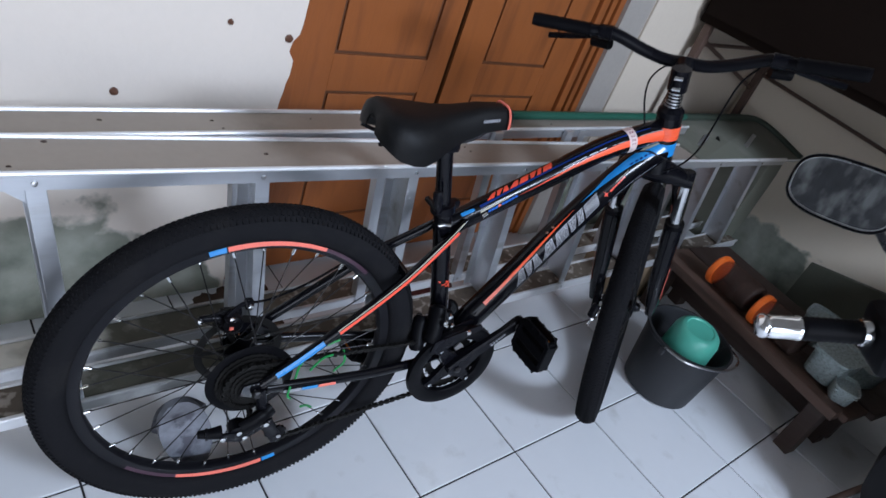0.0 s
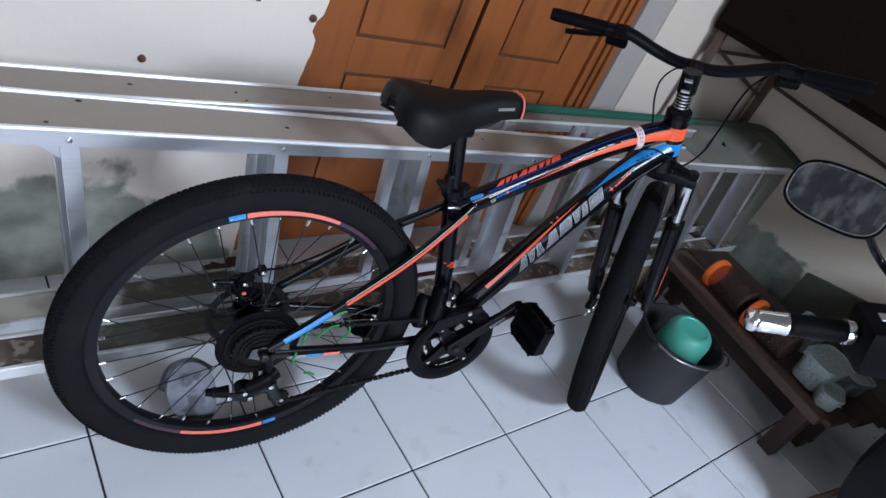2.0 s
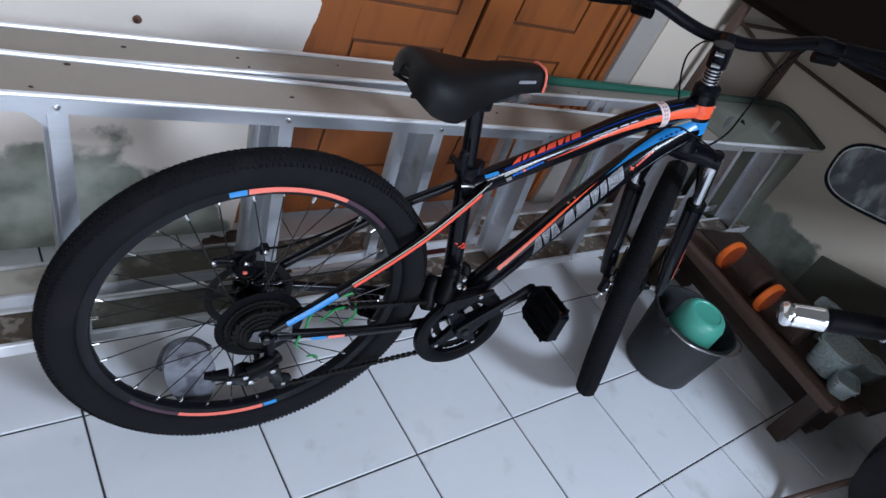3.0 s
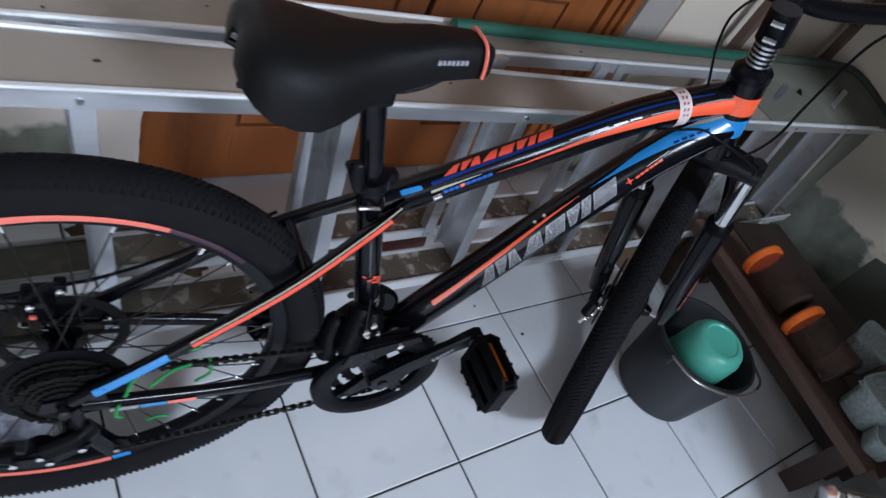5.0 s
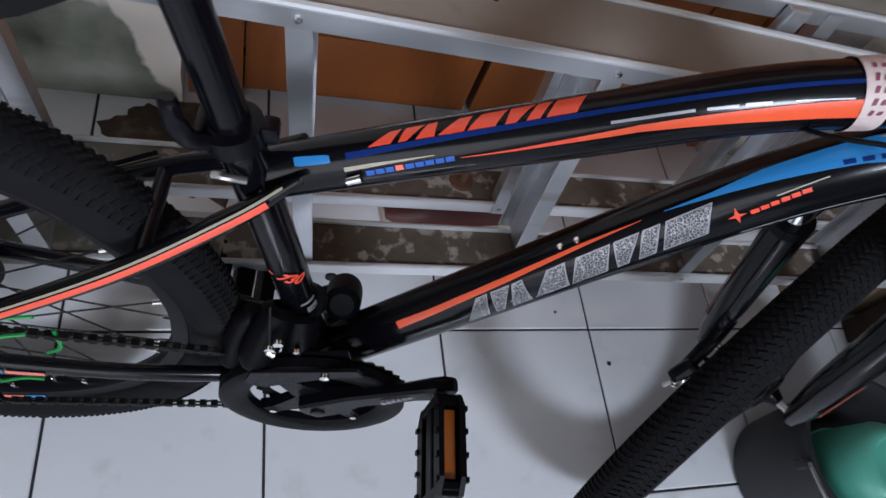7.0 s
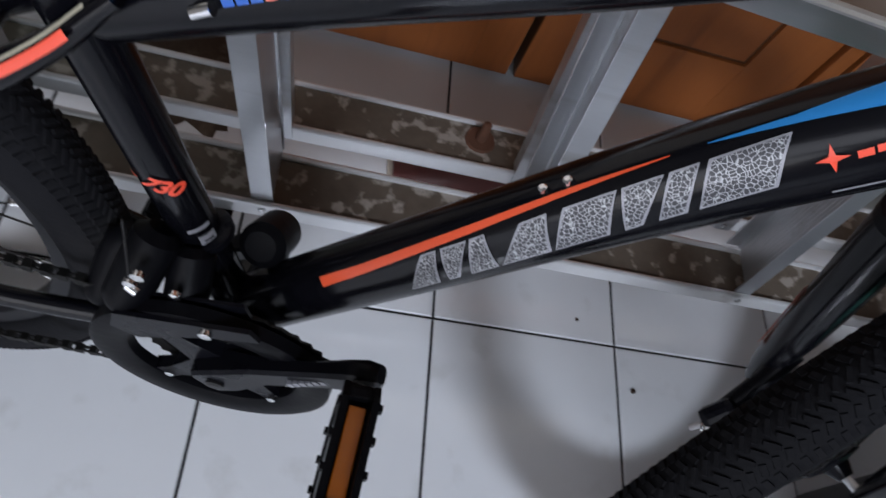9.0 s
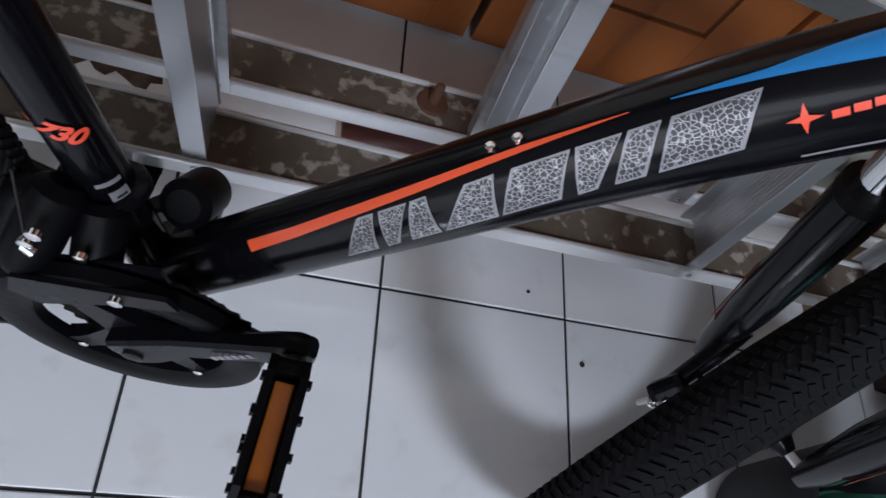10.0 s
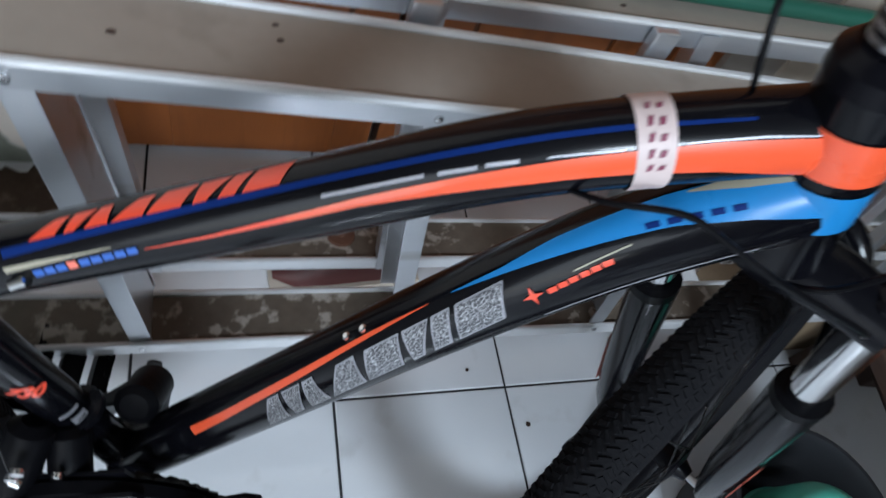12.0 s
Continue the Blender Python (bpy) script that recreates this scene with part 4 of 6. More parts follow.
# saddle
def saddle():
    secs = [(0.150, 0.016, 0.812, 0.010), (0.151, 0.032, 0.818, 0.020), (0.155, 0.047, 0.824, 0.030), (0.163, 0.058, 0.828, 0.040), (0.178, 0.067, 0.829, 0.050), (0.20, 0.070, 0.826, 0.055), (0.225, 0.068, 0.823, 0.055),
            (0.25, 0.060, 0.821, 0.050), (0.275, 0.048, 0.820, 0.043), (0.31, 0.035, 0.821, 0.034), (0.36, 0.028, 0.826, 0.027), (0.405, 0.024, 0.825, 0.024), (0.425, 0.019, 0.820, 0.021), (0.436, 0.009, 0.812, 0.014)]
    secs = [(x if x > 0.25 else 0.25 - (0.25 - x) * 0.91, w, z, d) for x, w, z, d in secs]
    bm = bmesh.new()
    rings = []
    n = 18
    for x, w, z, d in secs:
        ring = []
        for k in range(n + 1):
            a = math.pi * k / n
            c = math.cos(a)
            y = w * (1 if c > 0 else -1) * abs(c) ** 0.6
            ring.append(bm.verts.new((x - 0.012 * abs(c) * (0.5 if x < 0.19 else 0), y, z - d + d * math.sin(a) ** 0.55 - 0.012 * abs(c) ** 3)))
        for y, dz in ((-w * 0.8, 0.004), (0, 0.01), (w * 0.8, 0.004)):
            ring.append(bm.verts.new((x, y, z - d + dz)))
        rings.append(ring)
    m = len(rings[0])
    for a, b in zip(rings, rings[1:]):
        for k in range(m):
            bm.faces.new((a[k], a[(k + 1) % m], b[(k + 1) % m], b[k]))
    bm.faces.new(rings[0])
    bm.faces.new(rings[-1])
    ob = part("saddle", bm, SADDLE_SKIN, bicycle, "black padded saddle with coral end trims", smooth=True,
              matrix=Matrix.Translation((0.147, 0, 0.800)) @ Matrix.Rotation(radians(-5.6), 4, "Y") @ Matrix.Diagonal((0.925, 1, 1, 1)) @ Matrix.Translation((-0.158, 0, -0.800)))
    # coral piping across the nose and the tail, pale bars on the nose
    for x, w, z, d in ((0.408, 0.0245, 0.826, 0.024), (0.1605, 0.036, 0.820, 0.023)):
        pts = []
        for k in range(17):
            a = math.pi * k / 16
            c = math.cos(a)
            pts.append((x + 0.004 - 0.010 * abs(c) * (1 if x < 0.2 else -1) * 0.4, (w + 0.0005) * (1 if c > 0 else -1) * abs(c) ** 0.6, z - d + 0.0006 + d * math.sin(a) ** 0.55 - 0.012 * abs(c) ** 3))
        part("piping", sweep(pts, 0.0022 if x > 0.2 else 0.0014, 6), CORAL, ob, smooth=True)
    for k in range(7):
        x = 0.355 + 0.0055 * k
        w = 0.0285 - (x - 0.355) * 0.07
        part("print_bar", box(x, x + 0.004, -w - 0.0008, -w + 0.001, 0.806, 0.811, m=None), SILVER_DECAL, ob)
    for s in (-1, 1):
        part("saddle_rail", sweep(smooth_path([(0.155, 0.035 * s, 0.782), (0.20, 0.022 * s, 0.772), (0.33, 0.022 * s, 0.772), (0.40, 0.012 * s, 0.796)]), 0.0036, 8), BLACK_METAL, ob, smooth=True)
    part("post_head", box(0.272, 0.322, -0.026, 0.026, 0.752, 0.782, 0.006), BLACK_METAL, ob)


saddle()


FADED = material("faded_dark_decal", (0.05, 0.02, 0.035), 0.4, vary=0.2, bump=0.0)


# ---------------------------------------------------------------- wheels, axis along y
def tyre_mesh():
    prof = [(0.272, -0.013), (0.278, -0.021), (0.293, -0.0265), (0.309, -0.0248), (0.3190, -0.0185), (0.3247, -0.009), (0.3260, 0),
            (0.3247, 0.009), (0.3190, 0.0185), (0.309, 0.0248), (0.293, 0.0265), (0.278, 0.021), (0.272, 0.013)]
    return lathe(prof, 96, TURN_Y, closed=True)


def tread_mesh():
    """Knobs: chevrons in the middle and blocks on both shoulders."""
    bm = bmesh.new()
    n = 220
    rows = ((-0.0050, 0.3266, 0.0056, 0.0016, 40, 0), (0.0050, 0.3266, 0.0056, 0.0016, -40, 0.5), (-0.0140, 0.3230, 0.0044, 0.0024, -24, 0.5),
            (0.0140, 0.3230, 0.0044, 0.0024, 24, 0), (-0.0215, 0.3172, 0.0040, 0.0024, 0, 0), (0.0215, 0.3172, 0.0040, 0.0024, 0, 0.5))
    for k in range(n):
        for y, r, ln, wd, tilt, half in rows:
            a = 2 * math.pi * (k + half) / n
            m = Matrix.Rotation(a, 4, "Y") @ Matrix.Translation((r, y, 0)) @ Matrix.Rotation(math.atan2(y, 0.030), 4, "Z") @ Matrix.Rotation(radians(tilt), 4, "X")
            vs = []
            for x, s in ((-0.003, 1.0), (0.0003, 0.88)):
                vs.append([bm.verts.new(m @ Vector((x, sy * ln * s, sz * wd * s))) for sy, sz in ((-1, -1), (1, -1), (1, 1), (-1, 1))])
            bm.faces.new(vs[1])
            for j in range(4):
                bm.faces.new((vs[0][j], vs[0][(j + 1) % 4], vs[1][(j + 1) % 4], vs[1][j]))
    return bm


def wheel(name, centre, base, label, spin):
    m = base @ Matrix.Translation(centre) @ Matrix.Rotation(radians(spin), 4, "Y")
    rim = part(name, lathe([(0.253, -0.006), (0.256, -0.0105), (0.266, -0.0125), (0.281, -0.0125), (0.281, -0.010), (0.276, -0.009), (0.276, 0.009), (0.281, 0.010),
                            (0.281, 0.0125), (0.266, 0.0125), (0.256, 0.0105), (0.253, 0.006)], 96, TURN_Y, closed=True), RIM_BLACK, bicycle, label, smooth=True, matrix=m)
    part("tyre", tyre_mesh(), RUBBER, rim, "black knobbly tyre", smooth=True)
    tagged(part("tread", tread_mesh(), RUBBER, rim), kind="stuff")
    hub = [(0.008, -0.05), (0.014, -0.048), (0.016, -0.036), (0.029, -0.034), (0.029, -0.030), (0.016, -0.026), (0.013, 0), (0.016, 0.026), (0.029, 0.030), (0.029, 0.034), (0.014, 0.037), (0.008, 0.05)]
    part("hub", lathe(hub, 24, TURN_Y), BLACK_METAL, rim, smooth=True)
    part("axle", sweep([(0, -0.076, 0), (0, 0.076, 0)], 0.005, 10), STEEL, rim)
    for s in (-1, 1):
        part("axle_nut", lathe([(0.0085, 0), (0.0085, 0.006), (0.006, 0.008)], 6, Matrix.Translation((0, s * 0.070, 0)) @ Matrix.Rotation(radians(-90 * s), 4, "X")), DARK_STEEL, rim)
    # rim decals, on both faces
    for s in (-1, 1):
        for a0 in (0, 180):
            for d0, d1, mat in ((68, 103, CORAL), (103.5, 109, BLUE), (46, 68, FADED)):
                bm = bmesh.new()
                rows = []
                for k in range(25):
                    a = radians(a0 + d0 + (d1 - d0) * k / 24)
                    thin = 0.0030 * (1 - k / 24) if mat is CORAL else 0.0030 if mat is FADED else 0.0
                    rows.append([bm.verts.new((r * math.cos(a), y * s, r * math.sin(a))) for r, y in ((0.2605 + thin, -0.0126), (0.2658 + 0.5 * thin, -0.0133), (0.2706, -0.0133))])
                for p, q in zip(rows, rows[1:]):
                    for j in range(2):
                        bm.faces.new((p[j], q[j], q[j + 1], p[j + 1]))
                part("decal", bm, mat, rim)
    sp, nip = None, None
    for k in range(32):
        side = -1 if k % 2 else 1
        lead = 1 if (k // 2) % 2 else -1
        a = 2 * math.pi * k / 32
        h = a + lead * radians(62)
        p0 = Vector((0.027 * math.cos(h), 0.032 * side, 0.027 * math.sin(h)))
        p1 = Vector((0.254 * math.cos(a), 0.003 * side, 0.254 * math.sin(a)))
        if sp is None:
            ob = part("spoke", sweep([(0, 0, 0), (1, 0, 0)], 0.0011, 5), DARK_STEEL, rim)
            sp = ob.data
            nb = part("nipple", lathe([(0.0027, 0), (0.0027, 0.011), (0.0018, 0.013)], 8), CHROME, rim)
            nip = nb.data
        else:
            ob, nb = reuse("spoke", sp, rim, Matrix()), reuse("nipple", nip, rim, Matrix())
        d = p1 - p0
        rot = d.to_track_quat("X", "Z").to_matrix().to_4x4()
        ob.matrix_basis = Matrix.Translation(p0) @ rot @ Matrix.Diagonal((d.length, 1, 1, 1))
        nb.matrix_basis = Matrix.Translation(p1) @ (-d).to_track_quat("Z", "Y").to_matrix().to_4x4()
    # disc rotor on the left
    part("disc_rotor", lathe([(0.064, 0.0395), (0.078, 0.0395), (0.078, 0.0415), (0.064, 0.0415)], 64, Matrix.Rotation(radians(-90), 4, "X"), closed=True), OILY_BLACK, rim, smooth=True)
    for k in range(6):
        part("rotor_arm", box(0.012, 0.066, 0.0395, 0.0412, -0.004, 0.004, m=Matrix.Rotation(2 * math.pi * k / 6, 4, "Y")), OILY_BLACK, rim)
    return rim


rear = wheel("rear_wheel", (REAR_HUB[0], 0, REAR_HUB[1]), Matrix(), "black rim with coral and blue decals", 0)
front_axle = HEAD_LOW - HEAD_UP * 0.440 + HEAD_FWD * 0.030
front = wheel("front_wheel", front_axle, STEER, "black rim, turned towards the viewer", 15)


def cog_into(bm, r, y0, y1, teeth, m):
    a = [[], []]
    for k in range(teeth * 2):
        w = math.pi * k / teeth
        rr = r if k % 2 else r - 0.0025
        for j, y in ((0, y0), (1, y1)):
            a[j].append(bm.verts.new(m @ Vector((rr * math.cos(w), y, rr * math.sin(w)))))
    bm.faces.new(a[0])
    bm.faces.new(a[1])
    n = teeth * 2
    for k in range(n):
        bm.faces.new((a[0][k], a[0][(k + 1) % n], a[1][(k + 1) % n], a[1][k]))


hubm = Matrix.Translation((REAR_HUB[0], 0, REAR_HUB[1]))
part("cassette_guard", lathe([(0.02, 0.0335), (0.074, 0.0335), (0.076, 0.036), (0.072, 0.037), (0.02, 0.036)], 48, hubm @ TURN_Y), BLACK_PLASTIC, bicycle, smooth=True)
for k in range(7):
    bm = bmesh.new()
    cog_into(bm, 0.062 - 0.0055 * k, -0.040 - 0.0037 * k, -0.0382 - 0.0037 * k, 32 - 2 * k, hubm)
    part("cog", bm, OILY_BLACK, bicycle)

# cranks, rings, pedals
bbm = Matrix.Translation((BB[0], 0.010, BB[1]))
guard = part("chain_guard", lathe([(0.070, 0.066), (0.0715, 0.073), (0.076, 0.0765), (0.096, 0.0785), (0.1015, 0.076), (0.1025, 0.066), (0.070, 0.0645)], 72, bbm @ pose(-0.006, 0, 0) @ TURN_Y, closed=True), BLACK_PLASTIC, bicycle,
             "black plastic chain guard ring", smooth=True)
bm = bmesh.new()
for k in range(4):
    arm_m = bbm @ Matrix.Rotation(radians(-45 + 90 * k), 4, "Y")
    outline = [(0.008, -0.021), (0.034, -0.014), (0.060, -0.0085), (0.078, -0.0105), (0.078, 0.0105), (0.060, 0.0085), (0.034, 0.014), (0.008, 0.021)]
    lo, hi = [[bm.verts.new(arm_m @ Vector((x, y, z))) for x, z in outline] for y in (-0.072, -0.060)]
    bm.faces.new(lo)
    bm.faces.new(hi)
    for j in range(8):
        bm.faces.new((lo[j], lo[(j + 1) % 8], hi[(j + 1) % 8], hi[j]))
part("spider", bm, BLACK_METAL, guard)
for k in range(4):
    part("ring_bolt", lathe([(0.0042, 0), (0.0042, 0.003), (0.002, 0.004)], 12, bbm @ Matrix.Rotation(radians(-45 + 90 * k), 4, "Y") @ Matrix.Translation((0.066, -0.072, 0)) @ TURN_Y), CHROME, guard, smooth=True)
for r, y, teeth, band in ((0.0965, -0.0595, 42, 0.012), (0.074, -0.052, 34, 0.012), (0.054, -0.0445, 24, 0.014)):
    bm = bmesh.new()
    a = []
    for k in range(teeth * 2):
        w = math.pi * k / teeth
        rr = r + 0.0035 if k % 2 else r - 0.001
        a.append([bm.verts.new(bbm @ Vector((q * math.cos(w), yy, q * math.sin(w)))) for q, yy in ((rr, y), (rr, y - 0.0022), (r - band, y - 0.0022), (r - band, y))])
    for k in range(len(a)):
        p, q = a[k], a[(k + 1) % len(a)]
        for j in range(4):
            bm.faces.new((p[j], p[(j + 1) % 4], q[(j + 1) % 4], q[j]))
    part("chainring", bm, OILY_BLACK, bicycle)


def crank(side, deg):
    """side -1: the chain side. deg: the arm's angle above forward."""
    m = (bbm if side < 0 else bbm @ pose(0, -0.020, 0)) @ Matrix.Rotation(radians(-deg), 4, "Y")
    bm = bmesh.new()
    rings = []
    for x, w, y0, y1 in ((-0.020, 0.009, 0.060, 0.084), (-0.012, 0.019, 0.058, 0.086), (0.012, 0.019, 0.060, 0.087), (0.05, 0.0135, 0.068, 0.086), (0.12, 0.0125, 0.078, 0.092), (0.150, 0.0150, 0.080, 0.096), (0.166, 0.0120, 0.080, 0.096), (0.173, 0.005, 0.081, 0.095)):
        c = 0.003
        rings.append([bm.verts.new(m @ Vector((x, side * y, z))) for y, z in ((y0, -w + c), (y0, w - c), (y0 + c, w), (y1 - c, w), (y1, w - c), (y1, -w + c), (y1 - c, -w), (y0 + c, -w))])
    for a, b in zip(rings, rings[1:]):
        for k in range(8):
            bm.faces.new((a[k], a[(k + 1) % 8], b[(k + 1) % 8], b[k]))
    bm.faces.new(rings[0])
    bm.faces.new(rings[-1])
    arm = part("crank_arm", bm, BLACK_METAL, bicycle, smooth=True)
    part("crank_bolt", lathe([(0.008, 0), (0.008, 0.003), (0.004, 0.004)], 14, bbm @ Matrix.Translation((0, side * 0.086, 0)) @ (TURN_Y if side < 0 else Matrix.Rotation(radians(-90), 4, "X"))), DARK_STEEL, arm)
    if side < 0:
        for k in range(7):
            part("print_bar", box(0.085 + 0.0065 * k, 0.0895 + 0.0065 * k, -0.0920, -0.0862 - 0.0003 * k, -0.003, 0.003, m=m @ Matrix.Translation((0, -0.0006, 0))), SILVER_DECAL, arm)
    # pedal: a chamfered block with two slots through its broad face and reflectors sunk into both edges
    pm = m @ Matrix.Translation((0.1545, 0, -0.0012)) @ Matrix.Rotation(radians(deg - 1 - (64 if side > 0 else 0)), 4, "Y")
    bm = bmesh.new()

    def slab(x0, x1, y0, y1, z0, z1, bevel=0.0):
        box_into(bm, x0, x1, min(side * y0, side * y1), max(side * y0, side * y1), min(z0, z1), max(z0, z1), bevel, pm)

    for s in (-1, 1):
        for xa in (-0.0128, 0.0078):
            outline = [(0.104, 0.0235), (0.104, 0.031), (0.118, 0.0425), (0.184, 0.0425), (0.198, 0.031), (0.198, 0.0235)]
            lo, hi = [[bm.verts.new(pm @ Vector((x, side * y, s * z))) for y, z in outline] for x in (xa, xa + 0.005)]
            bm.faces.new(lo)
            bm.faces.new(hi)
            for j in range(6):
                bm.faces.new((lo[j], lo[(j + 1) % 6], hi[(j + 1) % 6], hi[j]))
        slab(-0.0080, 0.0080, 0.105, 0.197, s * 0.0235, s * 0.0275)
        for j in range(4):
            for x in (-0.0138, 0.0138):
                slab(x - 0.0014, x + 0.0014, 0.119 + 0.0215 * j, 0.1235 + 0.0215 * j, s * 0.035, s * 0.0425)
        for ya in (0.109, 0.187):
            slab(-0.0078, 0.0078, ya, ya + 0.007, s * 0.0270, s * 0.0370, 0.001)
    for ya in (0.104, 0.189):
        slab(-0.0126, 0.0126, ya, ya + 0.009, -0.030, 0.030, 0.002)
    slab(-0.0120, 0.0120, 0.105, 0.197, -0.0125, 0.0125, 0.004)
    bmesh.ops.recalc_face_normals(bm, faces=bm.faces)
    pedal = part("pedal", bm, BLACK_PLASTIC, bicycle, "black plastic pedal with amber reflectors")
    for s in (-1, 1):
        z0, z1 = sorted((s * 0.0276, s * 0.0310))
        part("reflector", box(-0.0060, 0.0060, min(side * 0.124, side * 0.184), max(side * 0.120, side * 0.184), z0, z1, 0.001, pm), AMBER, pedal, "amber reflector strip")
    part("pedal_axle", sweep([pm @ Vector((0, side * 0.09, 0)), pm @ Vector((0, side * 0.112, 0))], 0.0075, 12), STEEL, pedal)


crank(-1, 45)
crank(1, 225)

# chain: links along both runs, through the derailleur
cage_top, cage_low = Vector((0.030, -0.055, 0.248)), Vector((0.072, -0.055, 0.198))


def chain():
    pts = []
    for k in range(19):
        a = radians(-80 + 200 * k / 18)
        pts.append(Vector((BB[0] + 0.0735 * math.cos(a), -0.0432, BB[1] + 0.0735 * math.sin(a))))
    for k in range(13):
        a = radians(100 + 170 * k / 12)
        pts.append(Vector((REAR_HUB[0] + 0.048 * math.cos(a), -0.0525, REAR_HUB[1] + 0.048 * math.sin(a))))
    pts += [cage_top + Vector((-0.016, 0, 0.01)), cage_top + Vector((0.018, 0, -0.006)), cage_low + Vector((-0.018, 0, 0)), cage_low + Vector((0, 0, -0.02)), cage_low + Vector((0.015, 0, -0.014))]
    pts.append(pts[0])
    bm = bmesh.new()
    i = 0
    for a, b in zip(pts, pts[1:]):
        d = b - a
        n = max(1, round(d.length / 0.0127))
        for k in range(n):
            p = a + d * (k + 0.5) / n
            m = Matrix.Translation(p) @ d.to_track_quat("X", "Z").to_matrix().to_4x4()
            w = 0.0036 if i % 2 else 0.0024
            for y in (-w, w - 0.0011):
                box_into(bm, -0.0080, 0.0080, y, y + 0.0011, -0.0024, 0.0024, 0, m)
            for x in (-0.0064, 0.0064):
                box_into(bm, x - 0.0036, x + 0.0036, -w, w, -0.0041, 0.0041, 0, m)
            i += 1
    return bm


tagged(part("chain", chain(), OILY_BLACK, bicycle, "oily roller chain"), kind="stuff")

# rear derailleur: hanger, linkage reaching back, adjuster, cage with two jockey wheels
derailleur = part("rear_derailleur", sweep(smooth_path([(0.044, -0.070, 0.286), (0.022, -0.080, 0.276), (-0.010, -0.084, 0.264)]), [0.015] * 4 + [0.017] * 5 + [0.016] * 4, 12, flat=0.75), BLACK_PLASTIC, bicycle, smooth=True)
part("hanger", sweep([(0.02, -0.066, 0.335), (0.026, -0.068, 0.30), (0.030, -0.070, 0.282)], [0.010, 0.009, 0.012], 10), BLACK_METAL, derailleur, smooth=True)
part("pivot_body", sweep([(-0.012, -0.066, 0.256), (-0.014, -0.090, 0.257)], 0.0165, 16), BLACK_METAL, derailleur, smooth=True)
part("link_plate", prism([(-0.045, 0.250), (-0.008, 0.240), (0.036, 0.268), (0.040, 0.282), (-0.006, 0.262), (-0.043, 0.266)], -0.092, -0.088), BLACK_METAL, derailleur)
part("barrel", sweep([(-0.078, -0.074, 0.258), (-0.060, -0.078, 0.259), (-0.040, -0.080, 0.260)], [0.0065, 0.0090, 0.0120], 12), BLACK_PLASTIC, derailleur, smooth=True)
part("barrel_ring", sweep([(-0.066, -0.077, 0.2588), (-0.062, -0.0777, 0.259)], 0.0104, 12), BLACK_METAL, derailleur)
for c in (cage_top, cage_low):
    bm = bmesh.new()
    cog_into(bm, 0.018, c.y - 0.0025, c.y + 0.0025, 11, Matrix.Translation((c.x, 0, c.z)))
    part("jockey_wheel", bm, BLACK_PLASTIC, derailleur)
    part("jockey_bolt", lathe([(0.0042, 0), (0.0042, 0.002), (0.002, 0.003)], 10, Matrix.Translation((c.x, -0.0645, c.z)) @ TURN_Y), STEEL, derailleur, smooth=True)
for y in (-0.0625, -0.0485):
    part("cage_plate", sweep([(cage_top.x, y, cage_top.z + 0.012), (cage_low.x, y, cage_low.z - 0.012)], 0.012, 10, flat=0.12), BLACK_METAL, derailleur)
for x, y, z in ((-0.041, -0.0925, 0.257), (-0.004, -0.0925, 0.251), (0.030, -0.0925, 0.273), (-0.014, -0.0905, 0.262)):
    part("bolt", lathe([(0.0046, 0), (0.0046, 0.003), (0.002, 0.004)], 10, Matrix.Translation((x, y, z)) @ TURN_Y), CHROME, derailleur, smooth=True)

# front derailleur and cable guide behind the chainrings
fd = part("front_derailleur", prism([(0.37, 0.37), (0.47, 0.40), (0.478, 0.388), (0.44, 0.372), (0.385, 0.335), (0.365, 0.345)], -0.071, -0.067), BLACK_METAL, bicycle, matrix=Matrix.Translation((-0.014, 0, 0.012)))
part("inner_plate", prism([(0.37, 0.37), (0.46, 0.40), (0.468, 0.375), (0.40, 0.335), (0.365, 0.345)], -0.052, -0.049), BLACK_METAL, fd)
part("clamp_band", lathe([(0.0195, -0.004), (0.0212, -0.003), (0.0212, 0.003), (0.0195, 0.004)], 24, Matrix.Translation((0.4135, 0, 0.40)) @ Matrix.Rotation(radians(-18), 4, "Y")), BLACK_METAL, fd, smooth=True)
for pts, rs in (([(0.410, -0.014, 0.402), (0.412, -0.032, 0.380), (0.414, -0.048, 0.364)], [0.010, 0.017, 0.012]),
                ([(0.452, 0.012, 0.378), (0.456, 0.034, 0.360), (0.458, 0.054, 0.342)], [0.013, 0.020, 0.014]),
                ([(0.390, -0.018, 0.420), (0.380, -0.038, 0.392), (0.370, -0.055, 0.358)], [0.010, 0.018, 0.014]),
                ([(0.362, -0.012, 0.392), (0.352, -0.030, 0.360), (0.348, -0.048, 0.334)], [0.009, 0.015, 0.011])):
    part("link_body", sweep(smooth_path(pts, 5), [rs[0]] + [rs[1]] * (len(smooth_path(pts, 5)) - 2) + [rs[2]], 22), BLACK_PLASTIC, fd, smooth=True)
part("cable_anchor", sweep([(0.382, -0.062, 0.407), (0.389, -0.064, 0.404)], 0.0038, 12), CHROME, fd, smooth=True)
for x, y, z in ((0.392, -0.064, 0.352), (0.391, -0.0595, 0.425), (0.384, -0.0595, 0.410), (0.41, -0.052, 0.392), (0.44, -0.073, 0.388)):
    part("bolt", lathe([(0.005, 0), (0.005, 0.004), (0.002, 0.005)], 10, Matrix.Translation((x, y, z)) @ TURN_Y), CHROME, fd, smooth=True)
part("shift_cable", sweep([(0.365, -0.045, 0.477), (0.370, -0.062, 0.420)], 0.0009, 6), DARK_STEEL, bicycle)

